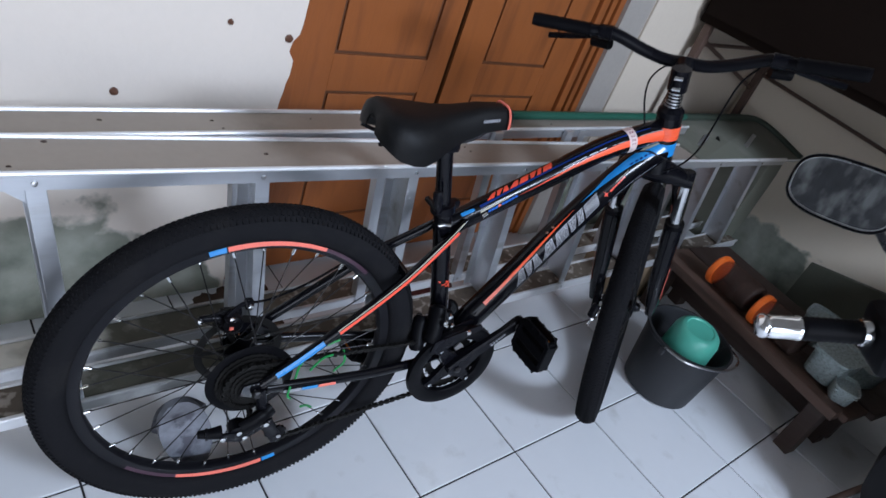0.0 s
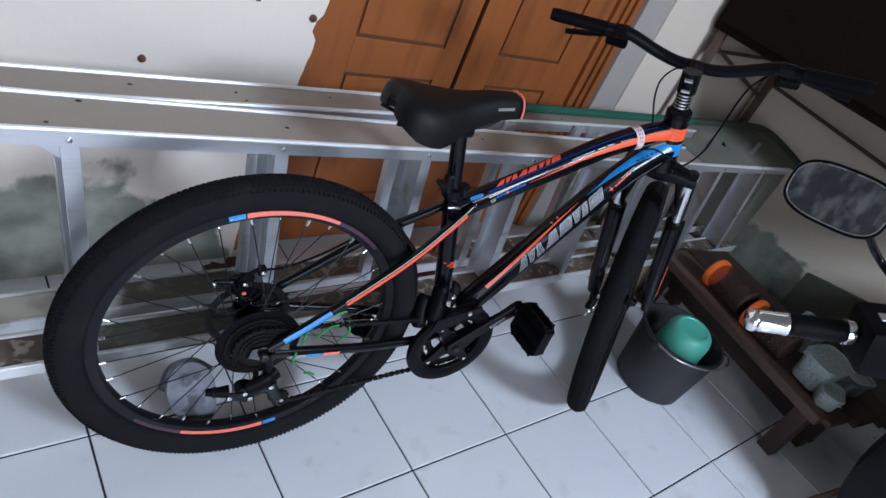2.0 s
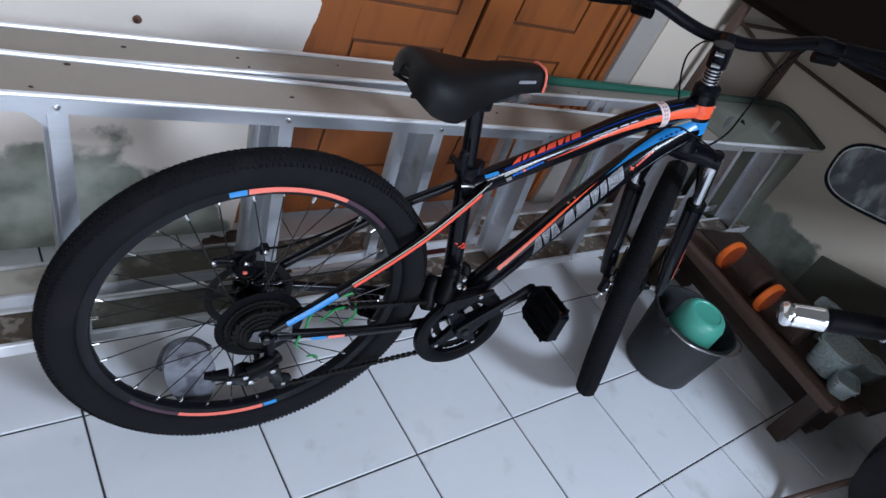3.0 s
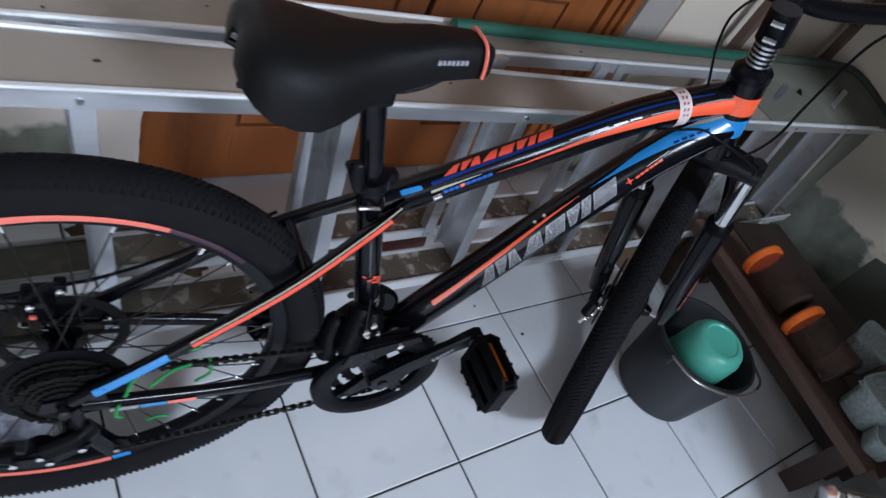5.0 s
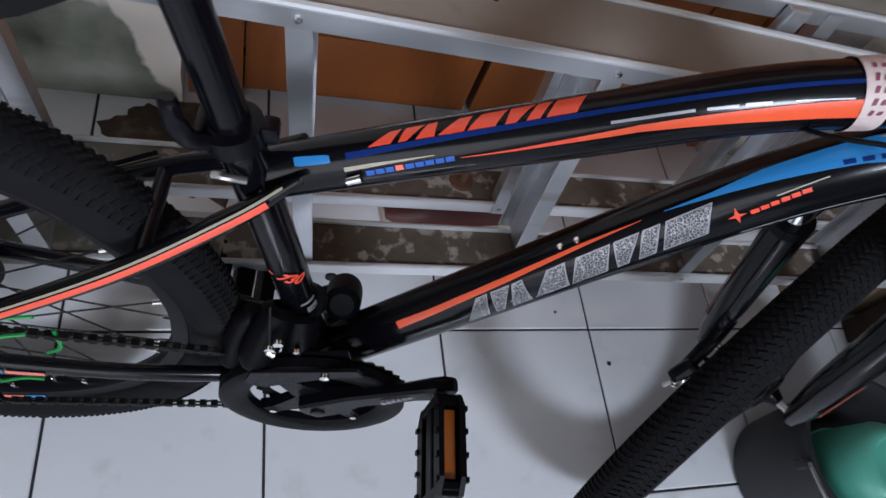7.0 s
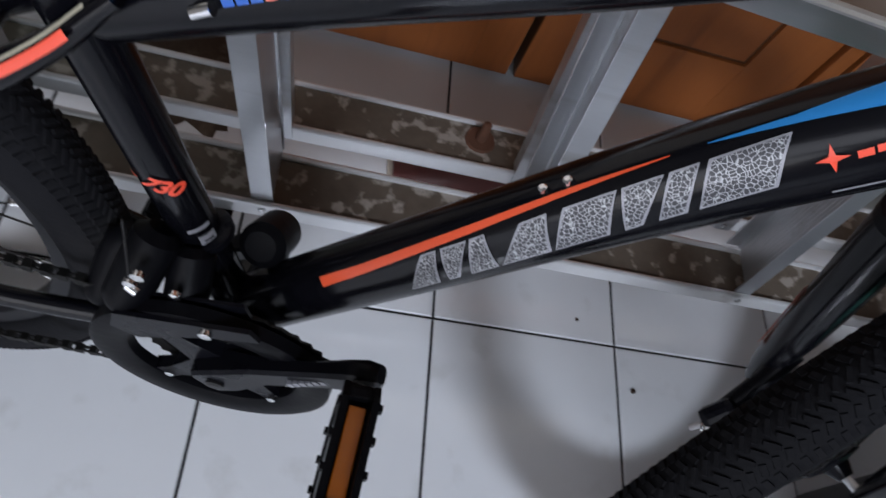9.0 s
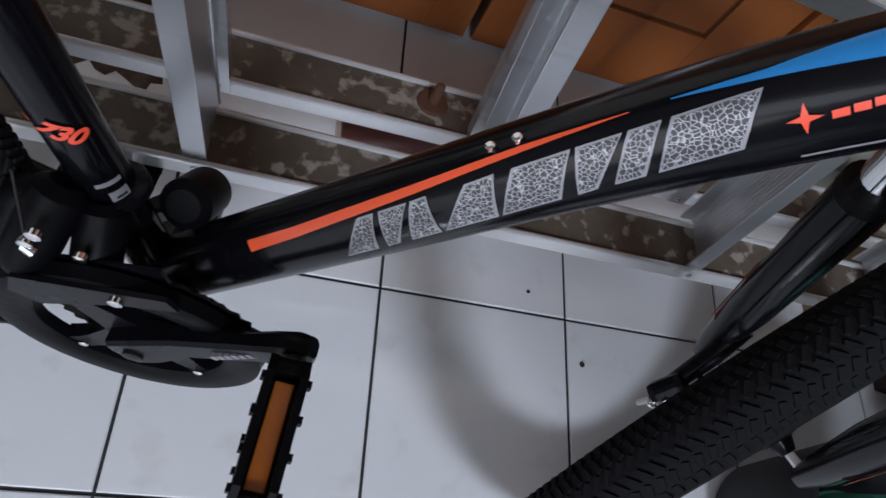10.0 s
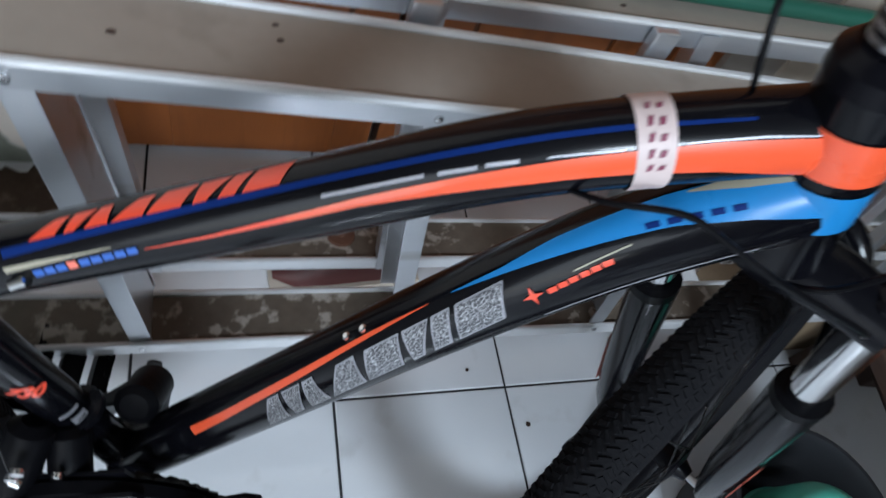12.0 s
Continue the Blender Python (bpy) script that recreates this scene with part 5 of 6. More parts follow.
# rear disc caliper on the left stays: mount, two halves, lever arm, cable
cal = part("brake_caliper", box(-0.030, 0.008, 0.036, 0.052, 0.388, 0.424, 0.006), BLACK_METAL, bicycle, "black disc brake caliper with steel bolts")
part("caliper_half", lathe([(0.0, 0), (0.014, 0.0), (0.017, 0.004), (0.017, 0.018), (0.012, 0.022), (0.0, 0.022)], 18, Matrix.Translation((-0.012, 0.036, 0.408)) @ TURN_Y), BLACK_PLASTIC, cal, smooth=True)
part("caliper_mount", prism([(-0.036, 0.384), (-0.028, 0.378), (0.060, 0.352), (0.074, 0.344), (0.076, 0.356), (0.030, 0.384), (-0.030, 0.396)], 0.046, 0.054), BLACK_METAL, cal)
part("caliper_arm", sweep(smooth_path([(-0.012, 0.020, 0.410), (-0.022, 0.018, 0.430), (-0.004, 0.020, 0.449), (0.012, 0.022, 0.452)]), [0.0075] * 6 + [0.005] * 13, 8, flat=0.6), BLACK_METAL, cal, smooth=True)
part("caliper_clamp", box(0.004, 0.018, 0.016, 0.032, 0.440, 0.456, 0.003), BLACK_METAL, cal)
part("adjuster_barrel", sweep([(-0.066, 0.034, 0.416), (-0.050, 0.034, 0.416), (-0.030, 0.034, 0.414)], [0.0050, 0.0066, 0.0066], 10), BLACK_METAL, cal, smooth=True)
part("brake_cable", sweep(smooth_path([(-0.066, 0.034, 0.416), (0.012, 0.026, 0.446), (0.060, 0.046, 0.436), (0.14, 0.066, 0.452), (0.25, 0.062, 0.532)]), 0.0023, 8), BLACK_PLASTIC, cal, smooth=True)
for x, y, z in ((-0.064, 0.028, 0.416), (-0.026, 0.012, 0.396), (-0.004, 0.012, 0.388), (0.011, 0.014, 0.449), (-0.018, 0.010, 0.428), (0.062, 0.044, 0.354), (0.030, 0.044, 0.372)):
    part("bolt", lathe([(0.0048, 0), (0.0048, 0.003), (0.0022, 0.004)], 10, Matrix.Translation((x, y, z)) @ TURN_Y), CHROME, cal, smooth=True)
part("red_tab", box(-0.020, -0.013, 0.010, 0.014, 0.404, 0.409, 0.001), CORAL, cal)

# green cable ties
for pts in ([(0.075, -0.074, 0.352), (0.088, -0.060, 0.372), (0.122, -0.050, 0.392), (0.160, -0.046, 0.402)], [(0.070, -0.073, 0.334), (0.066, -0.078, 0.318), (0.074, -0.074, 0.305)],
            [(0.160, -0.050, 0.330), (0.176, -0.052, 0.352), (0.172, -0.046, 0.376)], [(0.105, -0.060, 0.262), (0.122, -0.050, 0.250), (0.136, -0.044, 0.236)], [(0.100, -0.073, 0.366), (0.126, -0.060, 0.376), (0.150, -0.052, 0.374)]):
    part("cable_tie", sweep(smooth_path(pts), 0.0021, 6), GREEN_TIE, bicycle, "bright green cable tie", smooth=True)

# ---------------------------------------------------------------- fork and steering, built straight ahead and then turned


def steered(name, bm, mat, parent=None, label="", smooth=True):
    return part(name, bm, mat, parent or bicycle, label, smooth, STEER if parent is None else None)


def along(s, f=0.0, y=0.0):
    """A point s above the lower head along the steering axis, f ahead of it."""
    return HEAD_LOW + HEAD_UP * s + HEAD_FWD * f + Vector((0, y, 0))


crown = steered("fork_crown", sweep([along(-0.022, 0.012, -0.080), along(-0.016, 0.010, -0.04), along(-0.014, 0.006, 0), along(-0.016, 0.010, 0.04), along(-0.022, 0.012, 0.080)],
                                    [0.018, 0.021, 0.024, 0.021, 0.018], 16, HEAD_UP, 1.1), BLACK_METAL, None, "black suspension fork crown")
for s in (-1, 1):
    leg = steered("fork_leg", sweep([along(-0.147, 0.018, s * 0.070), along(-0.162, 0.018, s * 0.070), along(-0.32, 0.019, s * 0.070), along(-0.40, 0.025, s * 0.073), along(-0.447, 0.030, s * 0.074)],
                                    [0.0205, 0.0215, 0.019, 0.016, 0.011], 18), FRAME_BLACK, None, "gloss black lower fork leg with a coral stripe")
    part("stanchion", sweep([along(-0.016, 0.012, s * 0.070), along(-0.16, 0.018, s * 0.070)], 0.0145, 18), CHROME, leg, "chromed stanchion", smooth=True)
    part("seal", sweep([along(-0.140, 0.0172, s * 0.070), along(-0.152, 0.0178, s * 0.070)], 0.0218, 18), BLACK_PLASTIC, leg, smooth=True)
    part("top_nut", lathe([(0.013, 0), (0.013, 0.006), (0.010, 0.009)], 14, Matrix.Translation(along(-0.008, 0.012, s * 0.070)) @ HEAD_UP.to_track_quat("Z", "Y").to_matrix().to_4x4()), BLACK_METAL, leg)
    bm = bmesh.new()
    for d0, d1 in ((-0.272, -0.377),):
        rows = []
        for k in range(6):
            sd = d0 + (d1 - d0) * k / 5
            c = along(sd, 0.018, s * 0.070)
            rows.append([bm.verts.new(c + (0.0214 + 0.013 * (sd + 0.272)) * (HEAD_FWD * math.cos(a) + Vector((0, s, 0)) * math.sin(a))) for a in (1.45, 1.7, 1.95)])
        for p, q in zip(rows, rows[1:]):
            for j in range(2):
                bm.faces.new((p[j], p[j + 1], q[j + 1], q[j]))
    part("decal", bm, CORAL, leg)
arch = [along(-0.155, 0.03, -0.070), along(-0.10, 0.046, -0.058), along(-0.040, 0.064, -0.036), along(-0.022, 0.068, 0), along(-0.040, 0.064, 0.036), along(-0.10, 0.046, 0.058), along(-0.155, 0.03, 0.070)]
steered("fork_arch", sweep(smooth_path(arch, 5), 0.009, 10, HEAD_FWD), FRAME_BLACK)
cal2 = part("front_caliper", box(-0.013, 0.013, -0.011, 0.011, -0.020, 0.020, 0.0085, pose(0.938, 0.016, 0.302, 0, 30, 30)), BLACK_METAL, bicycle, "front disc brake caliper with chrome bolts",
            matrix=Matrix.Translation((-0.020, 0.006, 0.008)))
part("bracket", sweep([(0.940, 0.020, 0.305), (0.962, 0.045, 0.340), (0.972, 0.066, 0.375)], [0.009, 0.011, 0.012], 10), BLACK_METAL, cal2, smooth=True)
for p in ((0.930, 0.004, 0.286), (0.944, 0.006, 0.318), (0.935, 0.002, 0.302), (0.957, 0.022, 0.330)):
    part("bolt", lathe([(0.0045, 0), (0.0045, 0.006), (0.002, 0.007)], 10, Matrix.Translation(p) @ pose(0, 0, 0, 60, 0, -20)), CHROME, cal2)
part("cable_clamp", sweep([(0.925, 0.006, 0.268), (0.932, 0.008, 0.280)], 0.0035, 8), STEEL, cal2, smooth=True)

# steerer stack and stem
steered("headset", sweep([along(0.126), along(0.137), along(0.144)], [0.0268, 0.0260, 0.019], 24, Vector((0, 1, 0))), BLACK_METAL)
stack = steered("steerer_tube", sweep([along(0.140), along(0.200)], 0.0158, 22, Vector((0, 1, 0))), BLACK_METAL)
for k in range(5):
    part("spacer", sweep([along(0.147 + 0.0068 * k), along(0.1502 + 0.0068 * k)], 0.0164, 22, Vector((0, 1, 0))), STEEL, stack, "silver spacer ring", smooth=True)
stem = steered("stem", sweep([along(0.180), along(0.224)], 0.0195, 20, Vector((0, 1, 0))), BLACK_METAL)
part("stem_arm", sweep([along(0.202, 0.0), along(0.208, 0.03), along(0.212, 0.052)], [0.017, 0.0155, 0.018], 16, Vector((0, 1, 0))), BLACK_METAL, stem, smooth=True)
for s in (0.190, 0.212):
    part("stem_bolt", sweep([along(s, -0.022, -0.008), along(s, -0.022, 0.008)], 0.0045, 10), CHROME, stem, smooth=True)
CLAMP_S, CLAMP_F = 0.213, 0.058
RISE = 0.042
bar_pts = []
for y, r, b in ((-0.31, RISE + 0.012, -0.045), (-0.20, RISE, -0.022), (-0.15, RISE * 0.92, -0.012), (-0.085, 0.012, -0.002), (-0.04, 0.0, 0.0), (0, 0, 0)):
    bar_pts.append((along(CLAMP_S + r, CLAMP_F + b, y)))
bar_pts += [Vector((p.x, -p.y, p.z)) for p in reversed(bar_pts[:-1])]
bar = steered("handlebar", sweep(smooth_path(bar_pts, 6), 0.0125, 14, HEAD_UP), BLACK_METAL, None, "black riser handlebar")
for s in (-1, 1):
    a, b = along(CLAMP_S + RISE + 0.012, CLAMP_F - 0.045, s * 0.312), along(CLAMP_S + RISE + 0.0015, CLAMP_F - 0.0255, s * 0.195)
    bm = bmesh.new()
    pts = [a + (b - a) * k / 16 for k in range(17)]
    sweep_into(bm, pts, [0.0120] + [0.0130 + (0.0008 if k % 2 else 0) for k in range(15)] + [0.0150], 16, HEAD_UP)
    grip = part("grip", bm, BLACK_PLASTIC, bar, "black ribbed rubber grip", smooth=True)
    c = along(CLAMP_S + RISE * 0.97, CLAMP_F - 0.018, s * 0.165)
    lever = part("brake_lever", sweep(smooth_path([c + HEAD_FWD * 0.022 - HEAD_UP * 0.014, c + HEAD_FWD * 0.052 - HEAD_UP * 0.028 + Vector((0, s * 0.02, 0)),
                                                   c + HEAD_FWD * 0.056 - HEAD_UP * 0.040 + Vector((0, s * 0.075, 0)), c + HEAD_FWD * 0.046 - HEAD_UP * 0.044 + Vector((0, s * 0.13, 0))]), 0.0062, 10, HEAD_UP, 1.3), BLACK_METAL, bar, smooth=True)
    part("lever_mount", sweep([c - Vector((0, s * 0.014, 0)), c + Vector((0, s * 0.012, 0))], 0.0150, 16, HEAD_UP), BLACK_METAL, bar, smooth=True)
    part("shifter", sweep([c + HEAD_FWD * 0.020 - HEAD_UP * 0.030 - Vector((0, s * 0.01, 0)), c + HEAD_FWD * 0.034 - HEAD_UP * 0.036 + Vector((0, s * 0.030, 0))], [0.0125, 0.010], 14), BLACK_PLASTIC, bar, smooth=True)
    part("shift_bolt", lathe([(0.004, -0.0), (0.004, 0.004), (0.002, 0.005)], 8, Matrix.Translation(c - HEAD_UP * 0.012 + HEAD_FWD * 0.020)), CHROME, bar)

# cables from the bars to the frame and fork, in the bike's own space

def cable(name, pts, r=0.0026):
    part(name, sweep(smooth_path(pts, 8), r, 8), BLACK_PLASTIC, bicycle, smooth=True)


rl, ll = STEER @ along(CLAMP_S + RISE - 0.03, CLAMP_F + 0.02, -0.14), STEER @ along(CLAMP_S + RISE - 0.03, CLAMP_F + 0.02, 0.14)
cable("gear_cable", [ll, Vector((0.893, 0.112, 0.934)), Vector((0.843, 0.092, 0.928)), Vector((0.805, 0.076, 0.916)), Vector((0.778, 0.060, 0.900)), Vector((0.763, 0.040, 0.874)), Vector((0.765, 0.022, 0.841)), Vector((0.773, 0.010, 0.811))], 0.0019)
cable("brake_cable", [rl, rl + Vector((-0.01, 0.02, -0.05)), Vector((0.922, -0.03, 0.848)), Vector((0.877, -0.052, 0.805)), Vector((0.828, -0.062, 0.776)), Vector((0.811, -0.045, 0.754))], 0.0021)
cable("brake_hose", [Vector((0.683, -0.006, 0.766)), Vector((0.700, -0.028, 0.781)), Vector((0.730, -0.045, 0.797)), Vector((0.752, -0.060, 0.795)), Vector((0.775, -0.072, 0.790)), Vector((0.841, -0.080, 0.767)), Vector((0.868, -0.070, 0.746))], 0.0018)


# ---------------------------------------------------------------- bucket with a dipper
bucket = thing("bucket", "black rubber bucket with a wire handle, standing on the tiles", "bucket", pose(0.637, -0.297, 0))
part("pail", lathe([(0.0, 0.004), (0.100, 0.0), (0.108, 0.006), (0.127, 0.196), (0.133, 0.202), (0.133, 0.211), (0.126, 0.211), (0.121, 0.196), (0.102, 0.012), (0.0, 0.010)], 48), BUCKET, bucket, smooth=True)
part("wire_handle", sweep(smooth_path([(0.108, -0.076, 0.204), (0.065, -0.134, 0.211), (-0.03, -0.138, 0.210), (-0.118, -0.075, 0.207), (-0.135, 0.0, 0.204)]), 0.0032, 8), STEEL, bucket, "bent steel wire handle", smooth=True)
for p in ((0.108, -0.076), (-0.135, 0.0)):
    part("handle_lug", box(p[0] - 0.012, p[0] + 0.012, p[1] - 0.008, p[1] + 0.008, 0.182, 0.203, 0.003), BUCKET, bucket)
dipper = thing("water_dipper", "mint green plastic water dipper standing upside down in the bucket", "dipper", pose(0.615, -0.313, 0.150, 3, -5, 0) @ Matrix.Scale(0.9, 4))
part("bowl", lathe([(0.0, 0.128), (0.044, 0.128), (0.047, 0.131), (0.051, 0.131), (0.060, 0.127), (0.070, 0.117), (0.076, 0.10), (0.0795, 0.0), (0.083, -0.002), (0.083, -0.006), (0.0765, -0.004), (0.072, 0.10), (0.060, 0.118), (0.0, 0.120)], 48), MINT, dipper, smooth=True)
part("dipper_handle", sweep(smooth_path([(0.074, 0, 0.004), (0.086, 0, 0.008), (0.092, 0, 0.030), (0.090, 0, 0.048)]), 0.009, 10, flat=1.6), MINT, dipper, smooth=True)

# ---------------------------------------------------------------- low bench, jars and tubs along the side wall
bench = thing("low_bench", "low dark wooden bench of worn planks along the side wall", "bench", pose(0.905, 0, 0, 0, 0, -8.8) @ pose(-0.900, 0, 0))
bx = [(0.885, 0.925, 0.243), (0.93, 1.045, 0.232), (1.05, 1.165, 0.234), (1.172, 1.290, 0.230)]
for i, (a, b, z) in enumerate(bx):
    part("plank", box(a, b, -0.70 - 0.02 * i, 0.03, 0.210, z, 0.004), PLANK_WOOD if i < 2 else DARK_WOOD, bench)
part("apron", box(1.065, 1.088, -0.69, 0.028, 0.06, 0.203, 0.003), DARK_WOOD, bench)
for x in (0.935, 1.095):
    for y in (0.02, -0.62):
        part("leg", box(x, x + 0.05, y - 0.05, y, 0.0, 0.204, 0.003), DARK_WOOD, bench)


def jar(x, y, z, rz):
    j = thing("jar", "clear plastic jar with an orange lid, lying on the bench", "jar", pose(x, y, z, 90, 0, rz), "jars on the bench")
    part("jar_body", lathe([(0.0, -0.15), (0.046, -0.15), (0.052, -0.143), (0.052, -0.02), (0.046, -0.006), (0.044, 0.0), (0.041, 0.0), (0.043, -0.008), (0.049, -0.022), (0.049, -0.141), (0.044, -0.146), (0.0, -0.146)], 36), JAR, j, smooth=True)
    part("contents", lathe([(0.0, -0.144), (0.043, -0.144), (0.047, -0.139), (0.046, -0.10), (0.03, -0.094), (0.0, -0.092)], 28), CONTENTS, j, "dark brown contents", smooth=True)
    bm = bmesh.new()
    n = 60
    ring = []
    for r0, z0 in ((0.052, -0.006), (0.053, 0.009), (0.0505, 0.014), (0.046, 0.016)):
        ring.append([bm.verts.new(((r0 + (0.0006 if k % 2 else 0)) * math.cos(2 * math.pi * k / n), (r0 + (0.0006 if k % 2 else 0)) * math.sin(2 * math.pi * k / n), z0)) for k in range(n)])
    for a, b in zip(ring, ring[1:]):
        for k in range(n):
            bm.faces.new((a[k], a[(k + 1) % n], b[(k + 1) % n], b[k]))
    bm.faces.new(ring[-1])
    bm.faces.new(ring[0])
    part("lid", bm, ORANGE_LID, j, "ribbed orange screw lid")
    return j


jar(0.945, -0.165, 0.290, -188)
jar(0.903, -0.350, 0.290, -186)


def tub(x, y, z, w, d, h, rz, tilt=0):
    t = thing("plastic_tub", "cloudy clear plastic food tub on the bench", "tub", pose(x, y, z, tilt, 0, rz), "tubs on the bench")
    bm = bmesh.new()
    n = 32

    def ring(s, z):
        out = []
        for k in range(n):
            a = 2 * math.pi * k / n
            c, q = math.cos(a), math.sin(a)
            out.append(bm.verts.new((s * w * (1 if c > 0 else -1) * abs(c) ** 0.5, s * d * (1 if q > 0 else -1) * abs(q) ** 0.5, z)))
        return out
    rings = [ring(0.80, 0.0), ring(0.84, 0.004), ring(0.97, h), ring(1.05, h), ring(1.05, h + 0.004), ring(0.95, h + 0.004), ring(0.82, 0.006)]
    for a, b in zip(rings, rings[1:]):
        for k in range(n):
            bm.faces.new((a[k], a[(k + 1) % n], b[(k + 1) % n], b[k]))
    bm.faces.new(rings[0])
    bm.faces.new(rings[-1])
    part("tub_body", bm, TUB, t, smooth=True)
    part("tub_lid", box(-w * 0.93, w * 0.93, -d * 0.93, d * 0.93, h - 0.012, h - 0.006, 0.003), TUB, t)


tub(0.925, -0.588, 0.244, 0.080, 0.056, 0.088, -9)
tub(1.050, -0.655, 0.235, 0.050, 0.040, 0.062, -20)
tub(0.862, -0.655, 0.244, 0.045, 0.034, 0.048, 24)
tub(1.080, -0.470, 0.235, 0.060, 0.050, 0.085, 8)
board = part("olive_board", prism([(-0.60, 0.0), (0.0, 0.0), (0.0, 0.27), (-0.60, 0.415)], -0.010, 0.010), OLIVE, matrix=pose(1.56, -0.243, 0, 0, 0, 90))
tagged(board, "dark olive board leaning against the stained wall", "board")

# ---------------------------------------------------------------- dark cabinet on a steel stand
stand = thing("steel_stand", "brown painted steel stand with cross braces", "stand", pose(0, 0, 0))
for x, y in ((1.12, 0.40), (1.68, 0.39), (1.12, -0.92), (1.68, -0.92)):
    part("post", box(x - 0.014, x + 0.014, y - 0.014, y + 0.014, 0.0, 0.90, 0.003), RUST_PAINT, stand)
for a, b in (((1.68, 0.39, 0.75), (1.68, -0.92, 0.68)), ((1.12, 0.40, 0.83), (1.68, 0.39, 0.85)), ((1.12, 0.40, 0.85), (1.68, 0.39, 0.68))):
    part("brace", sweep([a, b], 0.0075, 8), RUST_PAINT, stand)
cab = thing("dark_cabinet", "very dark brown wooden cabinet standing on the steel stand", "cabinet", pose(0, 0, 0.90))
# far end, out of view, is extended to shade the side wall
part("carcass", box(1.10, 1.74, -0.98, 0.435, 0.0, 0.86, 0.004), CABINET_WOOD, cab)
for k in range(2):
    y0 = 0.42 - 0.70 * k
    dr = part("cabinet_door", box(1.082, 1.098, y0 - 0.69, y0, 0.03, 0.83, 0.004), CABINET_WOOD, cab)
    part("handle", sweep([(1.074, y0 - 0.64, 0.38), (1.074, y0 - 0.64, 0.48)], 0.006, 8), DARK_STEEL, dr)

# ---------------------------------------------------------------- motorcycle beside the camera: bar, grip, mirror, black fairing
moto = thing("motorcycle", "black motorcycle with a chrome bar end and an oval mirror", "motorcycle", pose(0, 0, 0))
G0, G1 = Vector((-0.199, -0.593, 0.776)), Vector((-0.112, -0.683, 0.822))
gd = (G1 - G0).normalized()
gm = Matrix.Translation(G0) @ gd.to_track_quat("Z", "Y").to_matrix().to_4x4()
bar_o = part("handlebar", sweep(smooth_path([G0 + gd * 0.02, G1, G1 + gd * 0.05, G1 + gd * 0.18 + Vector((0.02, 0, 0.01)), G1 + gd * 0.34 + Vector((0.10, 0.0, -0.02))]), 0.011, 14), BLACK_METAL, moto, smooth=True)
part("bar_end", lathe([(0.0, -0.002), (0.013, -0.001), (0.0165, 0.003), (0.0175, 0.009), (0.0155, 0.013), (0.0165, 0.017), (0.0165, 0.048), (0.0175, 0.050), (0.0175, 0.054), (0.012, 0.056)], 30, gm), CHROME, bar_o, "polished chrome bar end", smooth=True)
bm = bmesh.new()
lathe_into(bm, [(0.015, 0.055)] + [(0.0172 if k % 2 else 0.0160, 0.058 + 0.004 * k) for k in range(18)] + [(0.015, 0.132)], 28, gm)
part("grip", bm, BLACK_PLASTIC, bar_o, "black ribbed rubber grip", smooth=True)
part("grip_ring", lathe([(0.0165, 0.130), (0.0190, 0.131), (0.0190, 0.141), (0.0165, 0.142)], 28, gm), CHROME, bar_o, "chrome grip ring", smooth=True)
part("switch_box", box(-0.045, 0.040, -0.045, 0.034, 0.145, 0.235, 0.014, gm), BLACK_PLASTIC, bar_o, smooth=True)
part("switch_button", box(-0.012, 0.006, 0.029, 0.036, 0.165, 0.180, 0.002, gm), STEEL, bar_o)
part("brake_lever", sweep(smooth_path([G1 + Vector((0.02, 0.03, -0.02)), G0 + gd * 0.15 + Vector((0.025, 0.032, -0.03)), G0 + gd * 0.115 + Vector((0.02, 0.030, -0.035))]), 0.0055, 10), BLACK_METAL, bar_o, smooth=True)


def oval(n, w, h, depth, taper):
    bm = bmesh.new()
    rings = []
    for s, y in ((0.80, depth), (0.97, depth * 0.5), (1.0, 0.0), (0.985, -0.004), (0.93, -0.004)):
        ring = []
        for k in range(n):
            a = 2 * math.pi * k / n
            c, q = math.cos(a), math.sin(a)
            ring.append(bm.verts.new((s * w * (1 if c > 0 else -1) * abs(c) ** 0.65 , y, s * h * (1 if q > 0 else -1) * abs(q) ** 0.65 * (1 + taper * c))))
        rings.append(ring)
    for a, b in zip(rings, rings[1:]):
        for k in range(n):
            bm.faces.new((a[k], a[(k + 1) % n], b[(k + 1) % n], b[k]))
    bm.faces.new(rings[0])
    bm.faces.new(rings[-1])
    return bm


MIRROR_AT = Vector((-0.08, -0.548, 0.950))
mm = Matrix.Translation(MIRROR_AT) @ (Vector((-1.05, -0.78, 1.2)) - MIRROR_AT).to_track_quat("-Y", "Z").to_matrix().to_4x4() @ pose(0, 0, 0.006, 0, -9, 0) @ Matrix.Scale(0.95, 4)
mirror = part("mirror", oval(40, 0.076, 0.048, 0.022, 0.05), BLACK_PLASTIC, moto, "oval mirror in a black shell", smooth=True, matrix=mm)
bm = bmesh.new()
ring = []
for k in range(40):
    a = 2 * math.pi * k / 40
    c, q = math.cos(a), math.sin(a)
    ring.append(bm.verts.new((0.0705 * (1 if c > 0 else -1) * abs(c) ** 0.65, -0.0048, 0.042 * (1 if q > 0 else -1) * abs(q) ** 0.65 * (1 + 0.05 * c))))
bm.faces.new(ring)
part("mirror_glass", bm, MIRROR, mirror, "dusty mirror glass with its reflection coloured in")
rim_pts = []
